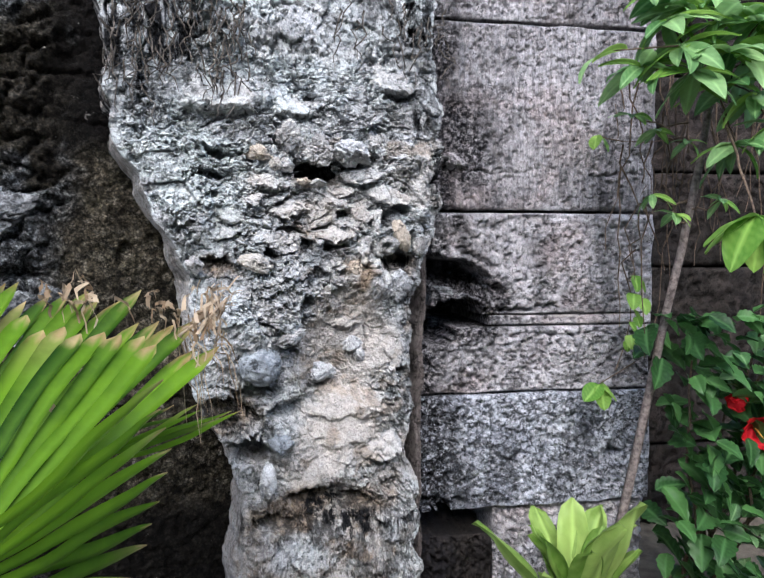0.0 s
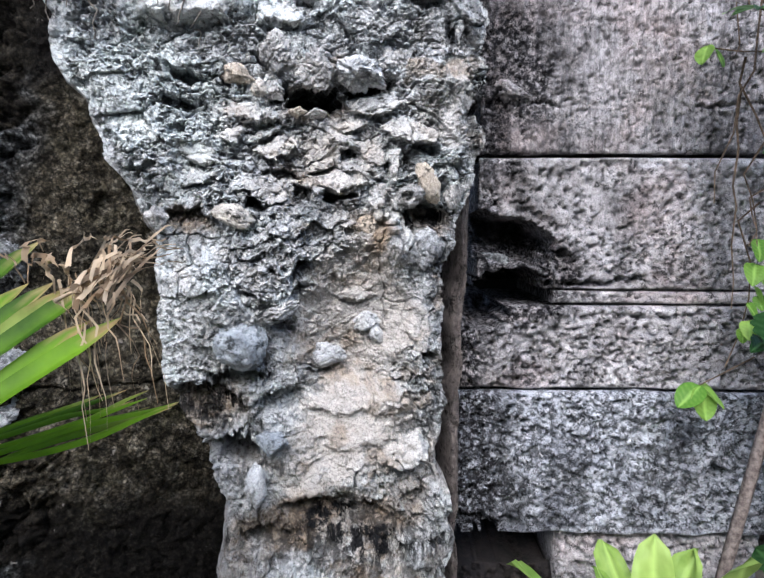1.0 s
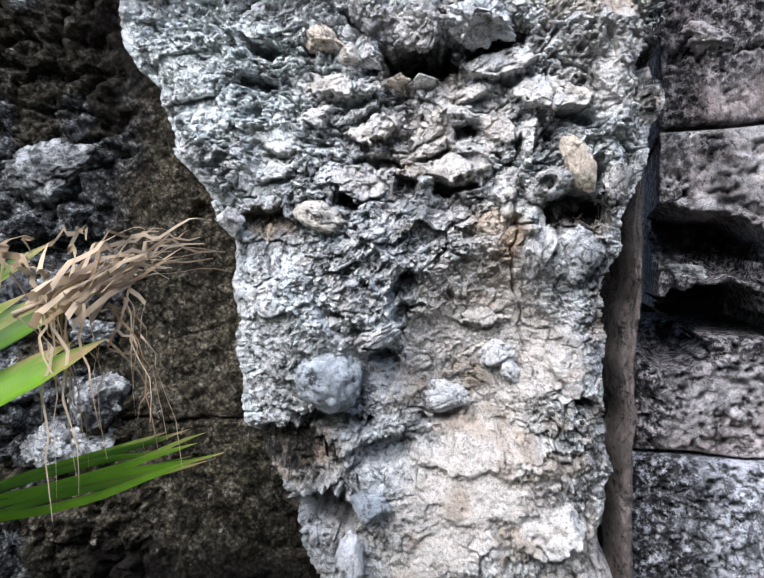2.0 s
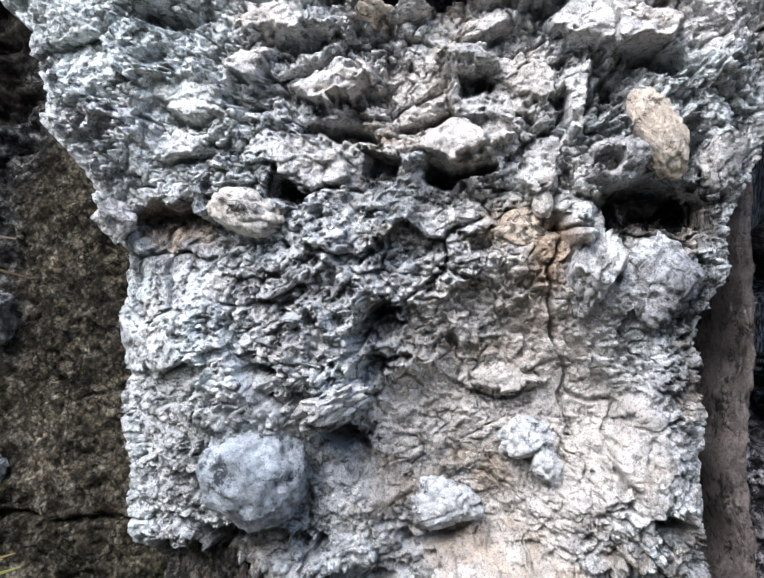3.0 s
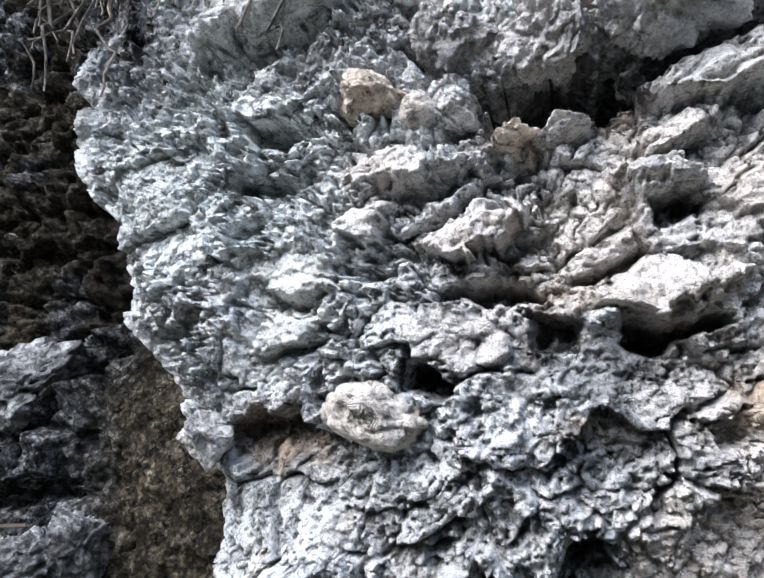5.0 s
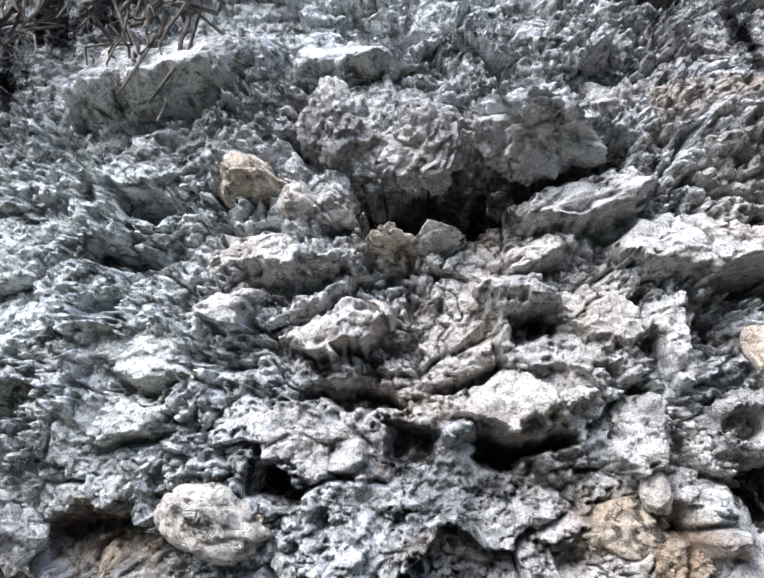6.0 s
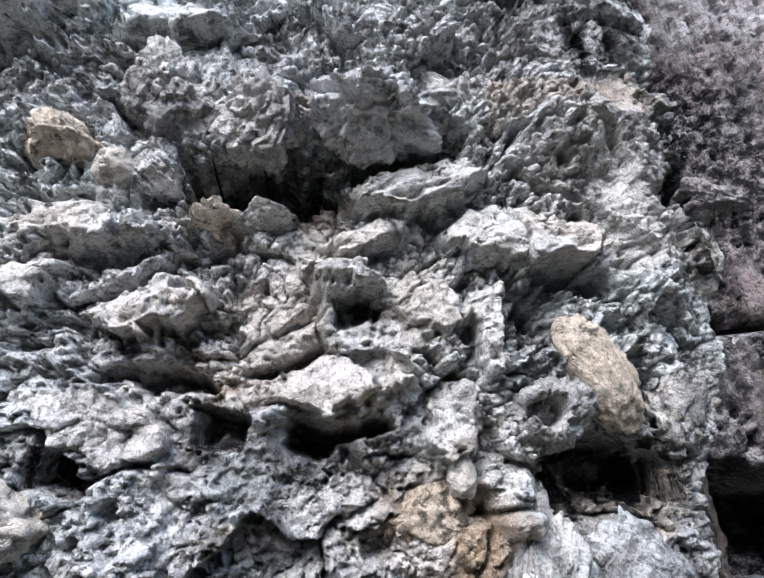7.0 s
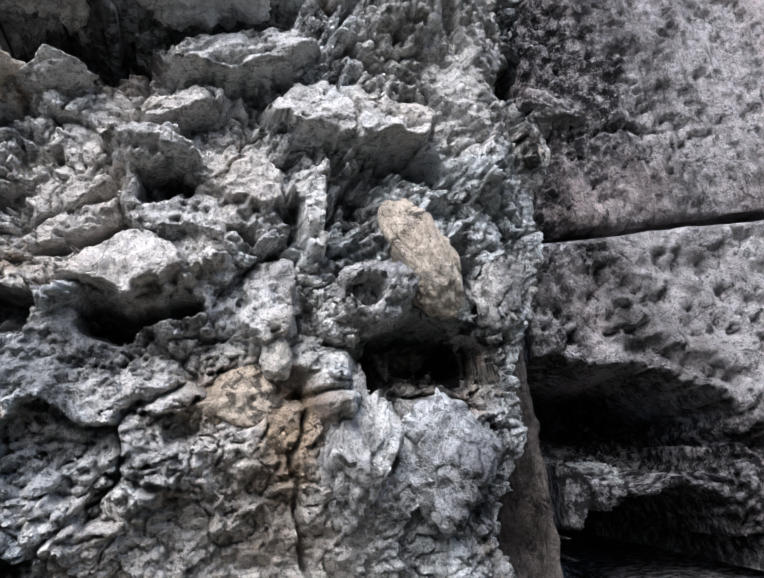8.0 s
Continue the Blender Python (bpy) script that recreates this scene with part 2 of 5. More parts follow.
def plaster():
    k = Mat("brown_weathered_mortar", 0.95, shift=False)
    big = k.noise(3.2, 6, 0.62)
    grain = k.noise(120, 5, 0.75)
    mid = k.noise(28, 6, 0.7)
    col = k.ramp(mid, (0.3, (0.045, 0.036, 0.024)), (0.50, (0.205, 0.175, 0.12)), (0.64, (0.46, 0.42, 0.34)))
    moss = k.ramp(k.noise(6, 5, 0.6), (0.5, 0.0), (0.66, 1.0))
    col = k.mix(k.math("MULTIPLY", moss, 0.5), col, (0.10, 0.10, 0.045))
    col = k.mix(0.85, col, k.ramp(k.noise(11, 7, 0.75), (0.36, 0.10), (0.58, 1.0)), "MULTIPLY")
    col = k.mix(0.6, col, k.ramp(big, (0.38, 0.25), (0.58, 1.0)), "MULTIPLY")
    col = k.mix(k.attr("blackening"), col, (0.010, 0.008, 0.007))
    col = k.mix(k.attr("grey"), col, k.ramp(mid, (0.40, (0.02, 0.02, 0.022)), (0.52, (0.22, 0.23, 0.24)), (0.66, (0.60, 0.63, 0.64))))
    col = k.mix(0.8, col, k.ramp(grain, (0.36, 0.12), (0.62, 1.0)), "MULTIPLY")
    thin = k.cracked(13.0, 0.03)
    where = k.ramp(k.noise(4.0, 5, 0.7), (0.42, 0.0), (0.55, 0.9))
    col = k.mix(0.7, col, k.ramp(k.voronoi(95.0), (0.10, 1.0), (0.42, 0.85), (0.62, 0.12)), "MULTIPLY")
    col = k.mix(where, col, thin, "MULTIPLY")
    col = k.mix(0.7, col, k.ramp(k.noise(60, 6, 0.78), (0.38, 0.10), (0.55, 1.0)), "MULTIPLY")
    flecks = k.ramp(k.noise(26, 3, 0.5), (0.70, 0.0), (0.74, 1.0))
    col = k.mix(k.math("MULTIPLY", flecks, 0.5), col, (0.45, 0.42, 0.38))
    return k.done(col, k.mix(0.12, k.mix(0.5, mid, grain), thin), 1.0, 0.016)


M_PLASTER = plaster()


def soil():
    k = Mat("dry_soil", 0.97, shift=False)
    n = k.noise(9, 8, 0.7)
    col = k.ramp(n, (0.3, (0.06, 0.05, 0.038)), (0.65, (0.19, 0.165, 0.125)))
    return k.done(col, n, 0.8, 0.02)


M_SOIL = soil()


def leaf_material(name, dark, light, gloss=0.38, through_light=0.35, dry=None):
    k = Mat(name, gloss)
    n = k.noise(14, 4, 0.6)
    info = k.nt.nodes.new("ShaderNodeObjectInfo")
    vary = k.mix(0.5, n, info.outputs["Random"])
    col = k.ramp(vary, (0.3, dark), (0.7, light))
    vein = k.attr("vein")
    col = k.mix(k.math("MULTIPLY", vein, 0.5), col, tuple(min(1, 1.7 * v + 0.04) for v in light))
    if dry:
        col = k.mix(k.attr("dry"), col, k.ramp(n, (0.3, dry[0]), (0.7, dry[1])))
    k.done(col, k.mix(0.5, n, vein), 0.25, 0.002)
    t = k.nt.nodes.new("ShaderNodeBsdfTranslucent")
    k.link(col, t.inputs[0])
    mixer = k.nt.nodes.new("ShaderNodeMixShader")
    mixer.inputs[0].default_value = through_light
    k.link(k.b.outputs[0], mixer.inputs[1])
    k.link(t.outputs[0], mixer.inputs[2])
    k.link(mixer.outputs[0], k.nt.nodes["Material Output"].inputs[0])
    return k.m


DRY = ((0.22, 0.13, 0.05), (0.50, 0.38, 0.19))
M_PALM = leaf_material("palm_leaf", (0.009, 0.040, 0.002), (0.13, 0.26, 0.008), 0.42, 0.35, DRY)
M_STRAW = leaf_material("dry_palm_fibre", (0.22, 0.15, 0.09), (0.55, 0.44, 0.31), 0.8, 0.3)
M_HIBISCUS = leaf_material("hibiscus_leaf", (0.018, 0.058, 0.016), (0.07, 0.17, 0.045), 0.30, 0.3)
M_BRIGHT = leaf_material("fresh_leaf", (0.10, 0.24, 0.03), (0.28, 0.45, 0.09), 0.4, 0.4)
M_OBLONG = leaf_material("glossy_oblong_leaf", (0.08, 0.20, 0.06), (0.26, 0.42, 0.17), 0.32, 0.35)


def plain(name, a, b, scale=40, rough=0.85):
    k = Mat(name, rough)
    n = k.noise(scale, 5, 0.65)
    return k.done(k.ramp(n, (0.35, a), (0.65, b)), n, 0.6, 0.004)


M_BARK = plain("grey_brown_bark", (0.07, 0.055, 0.05), (0.26, 0.22, 0.20), 60)
M_TWIG = plain("thin_brown_twig", (0.05, 0.035, 0.025), (0.18, 0.13, 0.09), 80)
M_PETAL = leaf_material("red_petal", (0.45, 0.005, 0.012), (0.75, 0.02, 0.03), 0.5, 0.3)
M_STAMEN = plain("yellow_stamen", (0.6, 0.4, 0.05), (0.8, 0.6, 0.15), 200)


# ---- mesh helpers ----
def part(name, data, material, parent=None, label="", kind=""):
    """One mesh object from a bmesh or a mesh, under a thing or a part."""
    if isinstance(data, bmesh.types.BMesh):
        me = bpy.data.meshes.new(name)
        data.to_mesh(me)
        data.free()
    else:
        me = data
    if material and not me.materials:
        me.materials.append(material)
    ob = new(name, me)
    ob.parent = parent
    return tagged(ob, label, "", "", kind)


def sheet(name, P, **attrs):
    """A smooth mesh from a grid of places, with number attributes on its points."""
    n, m = P.shape[:2]
    me = bpy.data.meshes.new(name)
    idx = np.arange(n * m).reshape(n, m)
    quads = np.stack([idx[:-1, :-1], idx[:-1, 1:], idx[1:, 1:], idx[1:, :-1]], -1).reshape(-1, 4)
    me.vertices.add(n * m)
    me.vertices.foreach_set("co", P.reshape(-1).astype(np.float32))
    me.loops.add(quads.size)
    me.loops.foreach_set("vertex_index", quads.reshape(-1).astype(np.int32))
    me.polygons.add(len(quads))
    me.polygons.foreach_set("loop_start", np.arange(0, quads.size, 4, dtype=np.int32))
    me.update(calc_edges=True)
    me.polygons.foreach_set("use_smooth", np.ones(len(quads), dtype=bool))
    for key, values in attrs.items():
        a = me.attributes.new(key, "FLOAT", "POINT")
        a.data.foreach_set("value", np.broadcast_to(values, (n, m)).reshape(-1).astype(np.float32))
    me.validate()
    return me


def thing(name, label, category, group="", kind="", at=(0, 0, 0)):
    ob = new(name)
    ob.location = at
    return tagged(ob, label, category, group, kind)


# ---- ground ----
def ground():
    xs = np.concatenate([-np.geomspace(3000, 3.2, 24), np.linspace(-3, 4, 90), np.geomspace(4.2, 3000, 24)])
    ys = np.concatenate([-np.geomspace(3000, 2.2, 24), np.linspace(-2, 3, 70), np.geomspace(3.2, 3000, 24)])
    X, Y = np.meshgrid(xs, ys)
    near = np.exp(-(np.hypot(X, Y) / 8) ** 2)
    Z = near * (0.03 * fbm(X * 1.5, Y * 1.5, 4, 3) + 0.012 * fbm(X * 9, Y * 9, 3, 8))
    tagged(part("ground", sheet("ground", np.stack([X, Y, Z], -1)), M_SOIL), "bare brown soil below the ruined wall", "ground", kind="structure")


ground()


# Added wall, never in view, that keeps low sky light out of the cavities.
def wall_opposite():
    bm = bmesh.new()
    bmesh.ops.create_cube(bm, size=1.0)
    bmesh.ops.scale(bm, vec=(14.0, 0.25, 3.3), verts=bm.verts)
    bmesh.ops.bevel(bm, geom=bm.edges[:], offset=0.02, segments=2, affect="EDGES")
    wall = part("wall_opposite", bm, M_SOIL)
    wall.location = (0.4, -3.0, 1.6)
    tagged(wall, "plain brown unseen wall added to block low sky light", "wall", kind="structure")


wall_opposite()

# ---- stone pier ----
FACE = 1.975
LEFT_Z = [0.0, 0.26, 0.55, 0.63, 0.80, 0.96, 1.0, 1.06, 1.24, 1.29, 1.37, 1.45, 1.53, 1.64, 1.71, 1.76, 1.90, 2.2, 2.9]
LEFT_X = [0.35, 0.36, 0.392, 0.388, 0.361, 0.298, 0.271, 0.235, 0.238, 0.228, 0.217, 0.199, 0.160, 0.095, 0.060, 0.036, 0.002, -0.03, -0.08]
RIGHT_Z = [0.0, 0.4, 0.58, 0.77, 0.98, 1.14, 1.29, 1.37, 1.44, 1.51, 1.61, 1.67, 1.75, 1.86, 2.36, 2.9]
RIGHT_X = [1.06, 1.05, 1.045, 1.02, 1.015, 1.012, 1.02, 1.03, 1.045, 1.070, 1.069, 1.085, 1.080, 1.097, 1.07, 1.06]


class Relief:
    """A height field over x and z to which pits, lumps and cracks are added one by one."""

    def __init__(self, x, z):
        self.x, self.z = x, z
        self.h, self.bare = np.zeros(x.shape), np.zeros(x.shape)
        self.wx = x + 0.010 * fbm(x * 20, z * 20, 4, 41, 0.45)
        self.wz = z + 0.009 * fbm(x * 20, z * 20, 4, 57, 0.45)
        lumpy, _ = shards(self.wx, self.wz, 36.0, 45, 0.8)
        self.jag = 0.42 * lumpy + 0.16 * fbm(x * 45, z * 45, 4, 43, 0.6)

    def spot(self, x, z, rx, rz, turn=0.0, soft=0.6):
        c, s = math.cos(radians(turn)), math.sin(radians(turn))
        dx, dz = self.wx - x, self.wz - z
        d = np.hypot((dx * c + dz * s) / rx, (-dx * s + dz * c) / rz) + min(1.0, 0.025 / min(rx, rz)) * self.jag
        return 1 - step(1 - soft, 1.0, d)

    def pit(self, x, z, rx, rz, depth, turn=0.0, soft=0.6):
        """A hollow that is deepest under its upper edge and runs out towards its lower one."""
        c, s = math.cos(radians(turn)), math.sin(radians(turn))
        high = np.clip(0.5 + 0.5 * ((self.wz - z) * c - (self.wx - x) * s) / rz, 0, 1)
        self.h -= depth * self.spot(x, z, rx, rz, turn, soft) * (0.35 + 0.8 * high) * (1 + 0.35 * self.jag)

    def lump(self, x, z, rx, rz, high, turn=0.0, soft=0.9):
        self.h += high * self.spot(x, z, rx, rz, turn, soft)

    def plate(self, x, z, rx, rz, out, turn=0.0, lean=0.25, soft=0.22, under=0.05):
        """A flat broken face that leans back at its top, with a slit below it."""
        m = self.spot(x, z, rx, rz, turn, soft) * (0.80 + 0.12 * vnoise(self.x * 60, self.z * 60, 9))
        face = out - lean * (self.z - z) + 0.10 * (self.x - x) + 0.004 * fbm(self.x * 30, self.z * 30, 4, int(x * 991))
        self.h = self.h * (1 - m) + face * m
        self.bare = np.maximum(self.bare, m)
        if under:
            self.pit(x + 0.1 * rx, z - 1.12 * rz, rx * 0.75, rz * 0.42, under, turn, 0.6)

    def crack(self, places, width, depth):
        best = np.full(self.x.shape, 9.0)
        for (ax, az), (bx, bz) in zip(places, places[1:]):
            dx, dz = bx - ax, bz - az
            t = np.clip(((self.wx - ax) * dx + (self.wz - az) * dz) / (dx * dx + dz * dz), 0, 1)
            best = np.minimum(best, np.hypot(self.wx - ax - t * dx, self.wz - az - t * dz))
        self.h -= depth * (1 - step(width * 0.3, width, best))


def pier_core():
    zs = np.concatenate([np.linspace(0, 0.45, 50)[:-1], np.linspace(0.45, 1.0, 190)[:-1], np.linspace(1.0, 2.1, 720)[:-1], np.linspace(2.1, 2.9, 160)])
    side = np.concatenate([-np.linspace(0.40, 0.01, 50), [0.0]])
    s = np.concatenate([side, np.linspace(0, 1, 520)[1:-1], 1 - side[::-1]])
    S, Z = np.meshgrid(s, zs)
    L, R = np.interp(Z, LEFT_Z, LEFT_X), np.interp(Z, RIGHT_Z, RIGHT_X)
    L = L + 0.012 * fbm(Z * 11, Z * 0 + 3, 4, 5)
    R = R + 0.012 * fbm(Z * 11, Z * 0 + 8, 4, 6)
    front = np.clip(S, 0, 1)
    over = np.where(S < 0, -S, np.where(S > 1, S - 1, 0))
    x = L + (R - L) * front
    away = x + np.where(S < 0, -1, 1) * over
    r = Relief(away, Z)
    # bare smooth stone
    warm = np.clip(r.spot(0.74, 1.14, 0.24, 0.24, 15, 0.45) + r.spot(0.76, 0.86, 0.24, 0.17, 0, 0.6) + 1.0 * r.spot(0.79, 1.34, 0.14, 0.12, 0, 0.6) + 1.0 * r.spot(0.71, 1.27, 0.10, 0.09, 40, 0.5)
                   + 0.6 * r.spot(0.62, 0.72, 0.2, 0.14, 0, 0.7) + 0.45 * r.spot(0.72, 1.62, 0.22, 0.13, 0, 0.8) + 0.45 * r.spot(0.36, 1.60, 0.10, 0.05, 0, 0.6), 0, 1)
    warm = np.clip(warm - 0.75 * r.spot(0.42, 1.2, 0.2, 0.24, 0, 0.4), 0, 1)
    calm = 1 - 0.72 * step(0.45, 0.95, warm)
    # rubble and pitting
    bulge = fbm(away * 4.2, Z * 4.2, 3, 11)
    warp = 0.012 * fbm(away * 16, Z * 16, 4, 21, 0.5)
    warp2 = 0.012 * fbm(away * 16, Z * 16, 4, 31, 0.5)
    wx, wz = (away + warp) * 0.85, Z + warp2
    big, big_edge = shards(wx, wz, 12.0, 3, 0.6)
    mid, mid_edge = shards(wx, wz, 27.0, 7, 0.9)
    small, small_edge = shards(wx, wz, 62.0, 13, 1.0)
    chip, _ = shards(wx, wz, 135.0, 19, 1.0)
    wild = 0.25 + 0.75 * step(-0.3, 0.4, fbm(away * 7, Z * 7, 3, 203))
    rough = calm * wild
    r.h += 0.020 * bulge + calm * 0.026 * big + rough * 0.016 * mid
    split = step(0.05, 0.35, fbm(away * 13, Z * 13, 3, 207))
    r.h -= calm * 0.020 * split * (1 - step(0.0, 0.10, big_edge))
    r.h -= rough * 0.010 * (1 - split) * (1 - step(0.0, 0.14, mid_edge))
    r.h += (0.25 + 0.75 * rough) * (0.0066 * small + 0.0032 * chip) - rough * 0.004 * (1 - step(0.0, 0.16, small_edge))
    holes = fbm(away * 46, Z * 52, 4, 71, 0.6)
    r.h -= rough * 0.020 * step(0.50, 0.72, holes)
    pores = fbm(away * 105, Z * 110, 3, 73, 0.6)
    r.h -= (0.2 + 0.8 * rough) * 0.006 * step(0.42, 0.6, pores)
    r.h += (0.3 + 0.7 * rough) * 0.0024 * fbm(away * 150, Z * 150, 3, 91, 0.65)
    flake = fbm(away * 8, Z * 9, 5, 66) * 4
    r.h += (1 - calm) * 0.0030 * (np.floor(flake) + step(0.75, 1.0, flake - np.floor(flake)) - flake * 0.4) * 0.5
    vein = np.abs(fbm(away * 13, Z * 11, 4, 97))
    r.h -= 0.010 * (1 - step(0.0, 0.030, vein))
    seam = np.abs(fbm(away * 21 + 3, Z * 17, 4, 99))
    r.h -= 0.007 * (1 - step(0.0, 0.030, seam))
    # large hollows
    r.lump(0.76, 1.16, 0.27, 0.20, -0.060, 15, 0.7)
    r.lump(0.70, 0.98, 0.24, 0.14, -0.035, 0, 0.8)
    r.lump(0.74, 1.32, 0.12, 0.07, -0.030, -25, 0.8)
    r.lump(0.62, 0.55, 0.40, 0.20, -0.040, 0, 0.9)
    # cavities round the overhang
    r.pit(0.630, 1.750, 0.090, 0.044, 0.45, 0, 0.12)
    r.pit(0.774, 1.782, 0.072, 0.024, 0.14, 14, 0.3)
    r.pit(0.420, 1.781, 0.045, 0.022, 0.10, -10, 0.35)
    r.pit(0.313, 1.792, 0.048, 0.024, 0.10, -18, 0.3)
    r.pit(0.514, 1.823, 0.025, 0.030, 0.06, 0, 0.5)
    r.pit(0.621, 1.976, 0.033, 0.035, 0.07, 0, 0.4)
    r.pit(0.290, 1.714, 0.060, 0.024, 0.09, -8, 0.35)
    r.pit(0.300, 1.655, 0.022, 0.016, 0.05, 0, 0.4)
    # slits and hollows in the rubble
    r.pit(0.521, 1.638, 0.034, 0.012, 0.06, 25, 0.4)
    r.pit(0.556, 1.550, 0.056, 0.016, 0.08, -5, 0.35)
    r.pit(0.591, 1.504, 0.030, 0.023, 0.06, 0, 0.4)
    r.pit(0.468, 1.468, 0.034, 0.018, 0.11, -35, 0.3)
    r.pit(0.719, 1.607, 0.030, 0.017, 0.06, -15, 0.4)
    r.pit(0.656, 1.565, 0.038, 0.009, 0.055, 12, 0.4)
    r.pit(0.700, 1.500, 0.050, 0.012, 0.09, 3, 0.3)
    r.pit(0.675, 1.483, 0.026, 0.010, 0.06, 10, 0.4)
    r.pit(0.940, 1.454, 0.074, 0.045, 0.09, -8, 0.4)
    r.pit(0.884, 1.405, 0.013, 0.060, 0.10, 6, 0.4)
    r.pit(0.929, 1.630, 0.046, 0.018, 0.07, -12, 0.4)
    r.pit(0.883, 1.588, 0.022, 0.028, 0.045, 0, 0.5)
    r.pit(0.816, 1.576, 0.006, 0.040, 0.05, -8, 0.5)
    r.pit(0.990, 1.520, 0.010, 0.030, 0.07, 0, 0.5)
    r.pit(0.435, 1.590, 0.032, 0.009, 0.045, 0, 0.5)
    r.pit(1.055, 1.701, 0.016, 0.067, 0.10, 0, 0.4)
    r.pit(0.789, 1.722, 0.032, 0.008, 0.035, 20, 0.5)
    r.pit(0.318, 1.433, 0.082, 0.036, 0.07, -10, 0.4)
    # under the grey mass and round the bare hollow
    r.pit(0.597, 1.302, 0.042, 0.026, 0.07, 45, 0.45)
    r.pit(0.545, 1.153, 0.038, 0.024, 0.08, 0, 0.4)
    r.pit(0.575, 1.240, 0.026, 0.038, 0.055, -30, 0.5)
    r.pit(0.474, 1.240, 0.048, 0.010, 0.05, 0, 0.5)
    r.pit(0.434, 1.006, 0.090, 0.030, 0.11, 5, 0.4)
    r.pit(0.955, 1.042, 0.036, 0.024, 0.07, 0, 0.4)
    r.pit(0.662, 1.006, 0.048, 0.012, 0.05, 0, 0.4)
    r.pit(0.690, 1.267, 0.009, 0.018, 0.035, 20, 0.5)
    # foot of the pier
    r.pit(0.412, 0.808, 0.082, 0.050, 0.22, -20, 0.22)
    r.pit(0.540, 0.930, 0.085, 0.045, 0.07, 0, 0.5)
    r.pit(0.330, 0.93, 0.14, 0.085, 0.085, -10, 0.45)
    r.pit(0.62, 0.62, 0.07, 0.03, 0.09, 10, 0.4)
    r.pit(0.80, 0.57, 0.08, 0.04, 0.09, -8, 0.4)
    r.pit(0.93, 0.62, 0.05, 0.03, 0.08, 0, 0.4)
    r.pit(0.50, 0.53, 0.08, 0.035, 0.08, 0, 0.4)
    r.pit(0.70, 0.60, 0.16, 0.05, 0.06, 0, 0.7)
    # broad lumps
    r.lump(0.40, 1.24, 0.17, 0.16, 0.05, 0, 0.9)
    r.lump(0.55, 1.36, 0.12, 0.10, 0.045, -40, 0.9)
    r.lump(0.53, 1.275, 0.09, 0.06, 0.045, -40, 0.6)
    r.lump(0.32, 1.94, 0.26, 0.10, 0.045, 8, 0.9)
    r.lump(0.28, 1.62, 0.2, 0.07, 0.03, 0, 0.9)
    r.lump(0.95, 1.82, 0.13, 0.10, 0.035, 0, 0.9)
    r.lump(0.78, 0.93, 0.20, 0.06, 0.05, -5, 0.9)
    r.lump(0.62, 1.055, 0.12, 0.04, 0.025, 0, 0.9)
    r.lump(0.88, 1.10, 0.10, 0.05, 0.03, 60, 0.9)
    r.lump(0.950, 1.12, 0.09, 0.22, 0.035, 0, 0.95)
    r.lump(0.706, 1.634, 0.058, 0.024, 0.035, 0, 0.8)
    r.lump(0.643, 1.509, 0.035, 0.020, 0.028, 0, 0.8)
    r.lump(0.842, 1.430, 0.027, 0.046, 0.035, 0, 0.8)
    r.lump(1.001, 1.657, 0.046, 0.091, 0.02, 0, 0.9)
    r.lump(0.534, 1.186, 0.047, 0.019, 0.045, 0, 0.7)
    r.lump(0.610, 1.007, 0.090, 0.040, 0.02, 0, 0.8)
    # broken faces
    r.plate(0.785, 1.738, 0.076, 0.040, 0.028, 6, 0.6, 0.3, 0.0)
    r.plate(0.883, 1.676, 0.066, 0.032, 0.030, 0, 0.35, 0.22, 0.0)
    r.plate(0.735, 1.678, 0.050, 0.018, 0.018, 14, 0.6, 0.4, 0.02)
    r.plate(0.531, 1.612, 0.056, 0.026, 0.026, 22, 0.3, 0.25, 0.0)
    r.plate(0.507, 1.509, 0.066, 0.028, 0.026, -20, 0.2, 0.15, 0.0)
    r.plate(0.685, 1.537, 0.066, 0.023, 0.024, 4, 0.3, 0.25, 0.0)
    r.plate(0.795, 1.599, 0.027, 0.026, 0.022, 0, 0.2, 0.25, 0.0)
    r.plate(0.836, 1.571, 0.017, 0.060, 0.028, -8, 0.1, 0.35, 0.0)
    r.plate(0.793, 1.501, 0.025, 0.030, 0.022, 0, 0.2, 0.35, 0.0)
    r.plate(1.005, 1.835, 0.051, 0.035, 0.020, -20, 0.4, 0.4, 0.0)
    r.plate(0.345, 1.600, 0.060, 0.030, 0.014, -6, 0.3, 0.4, 0.02)
    r.plate(0.345, 1.545, 0.050, 0.022, 0.014, 4, 0.3, 0.4, 0.03)
    r.plate(0.425, 1.655, 0.045, 0.024, 0.016, 10, 0.3, 0.4, 0.0)
    r.plate(0.335, 1.965, 0.150, 0.060, 0.045, 6, 0.5, 0.5, 0.03)
    r.plate(0.550, 1.945, 0.080, 0.035, 0.040, 10, 0.7, 0.5, 0.0)
    r.plate(0.900, 2.06, 0.10, 0.05, 0.03, -10, 0.5, 0.4, 0.03)
    r.plate(0.470, 1.700, 0.07, 0.028, 0.02, -6, 0.5, 0.4, 0.03)
    r.plate(0.930, 1.132, 0.033, 0.100, 0.010, 4, 0.05, 0.35, 0.0)
    r.plate(0.748, 1.226, 0.058, 0.018, -0.035, 0, 0.5, 0.25, 0.02)
    r.plate(0.740, 0.850, 0.150, 0.070, 0.0, -10, 0.2, 0.4, 0.0)
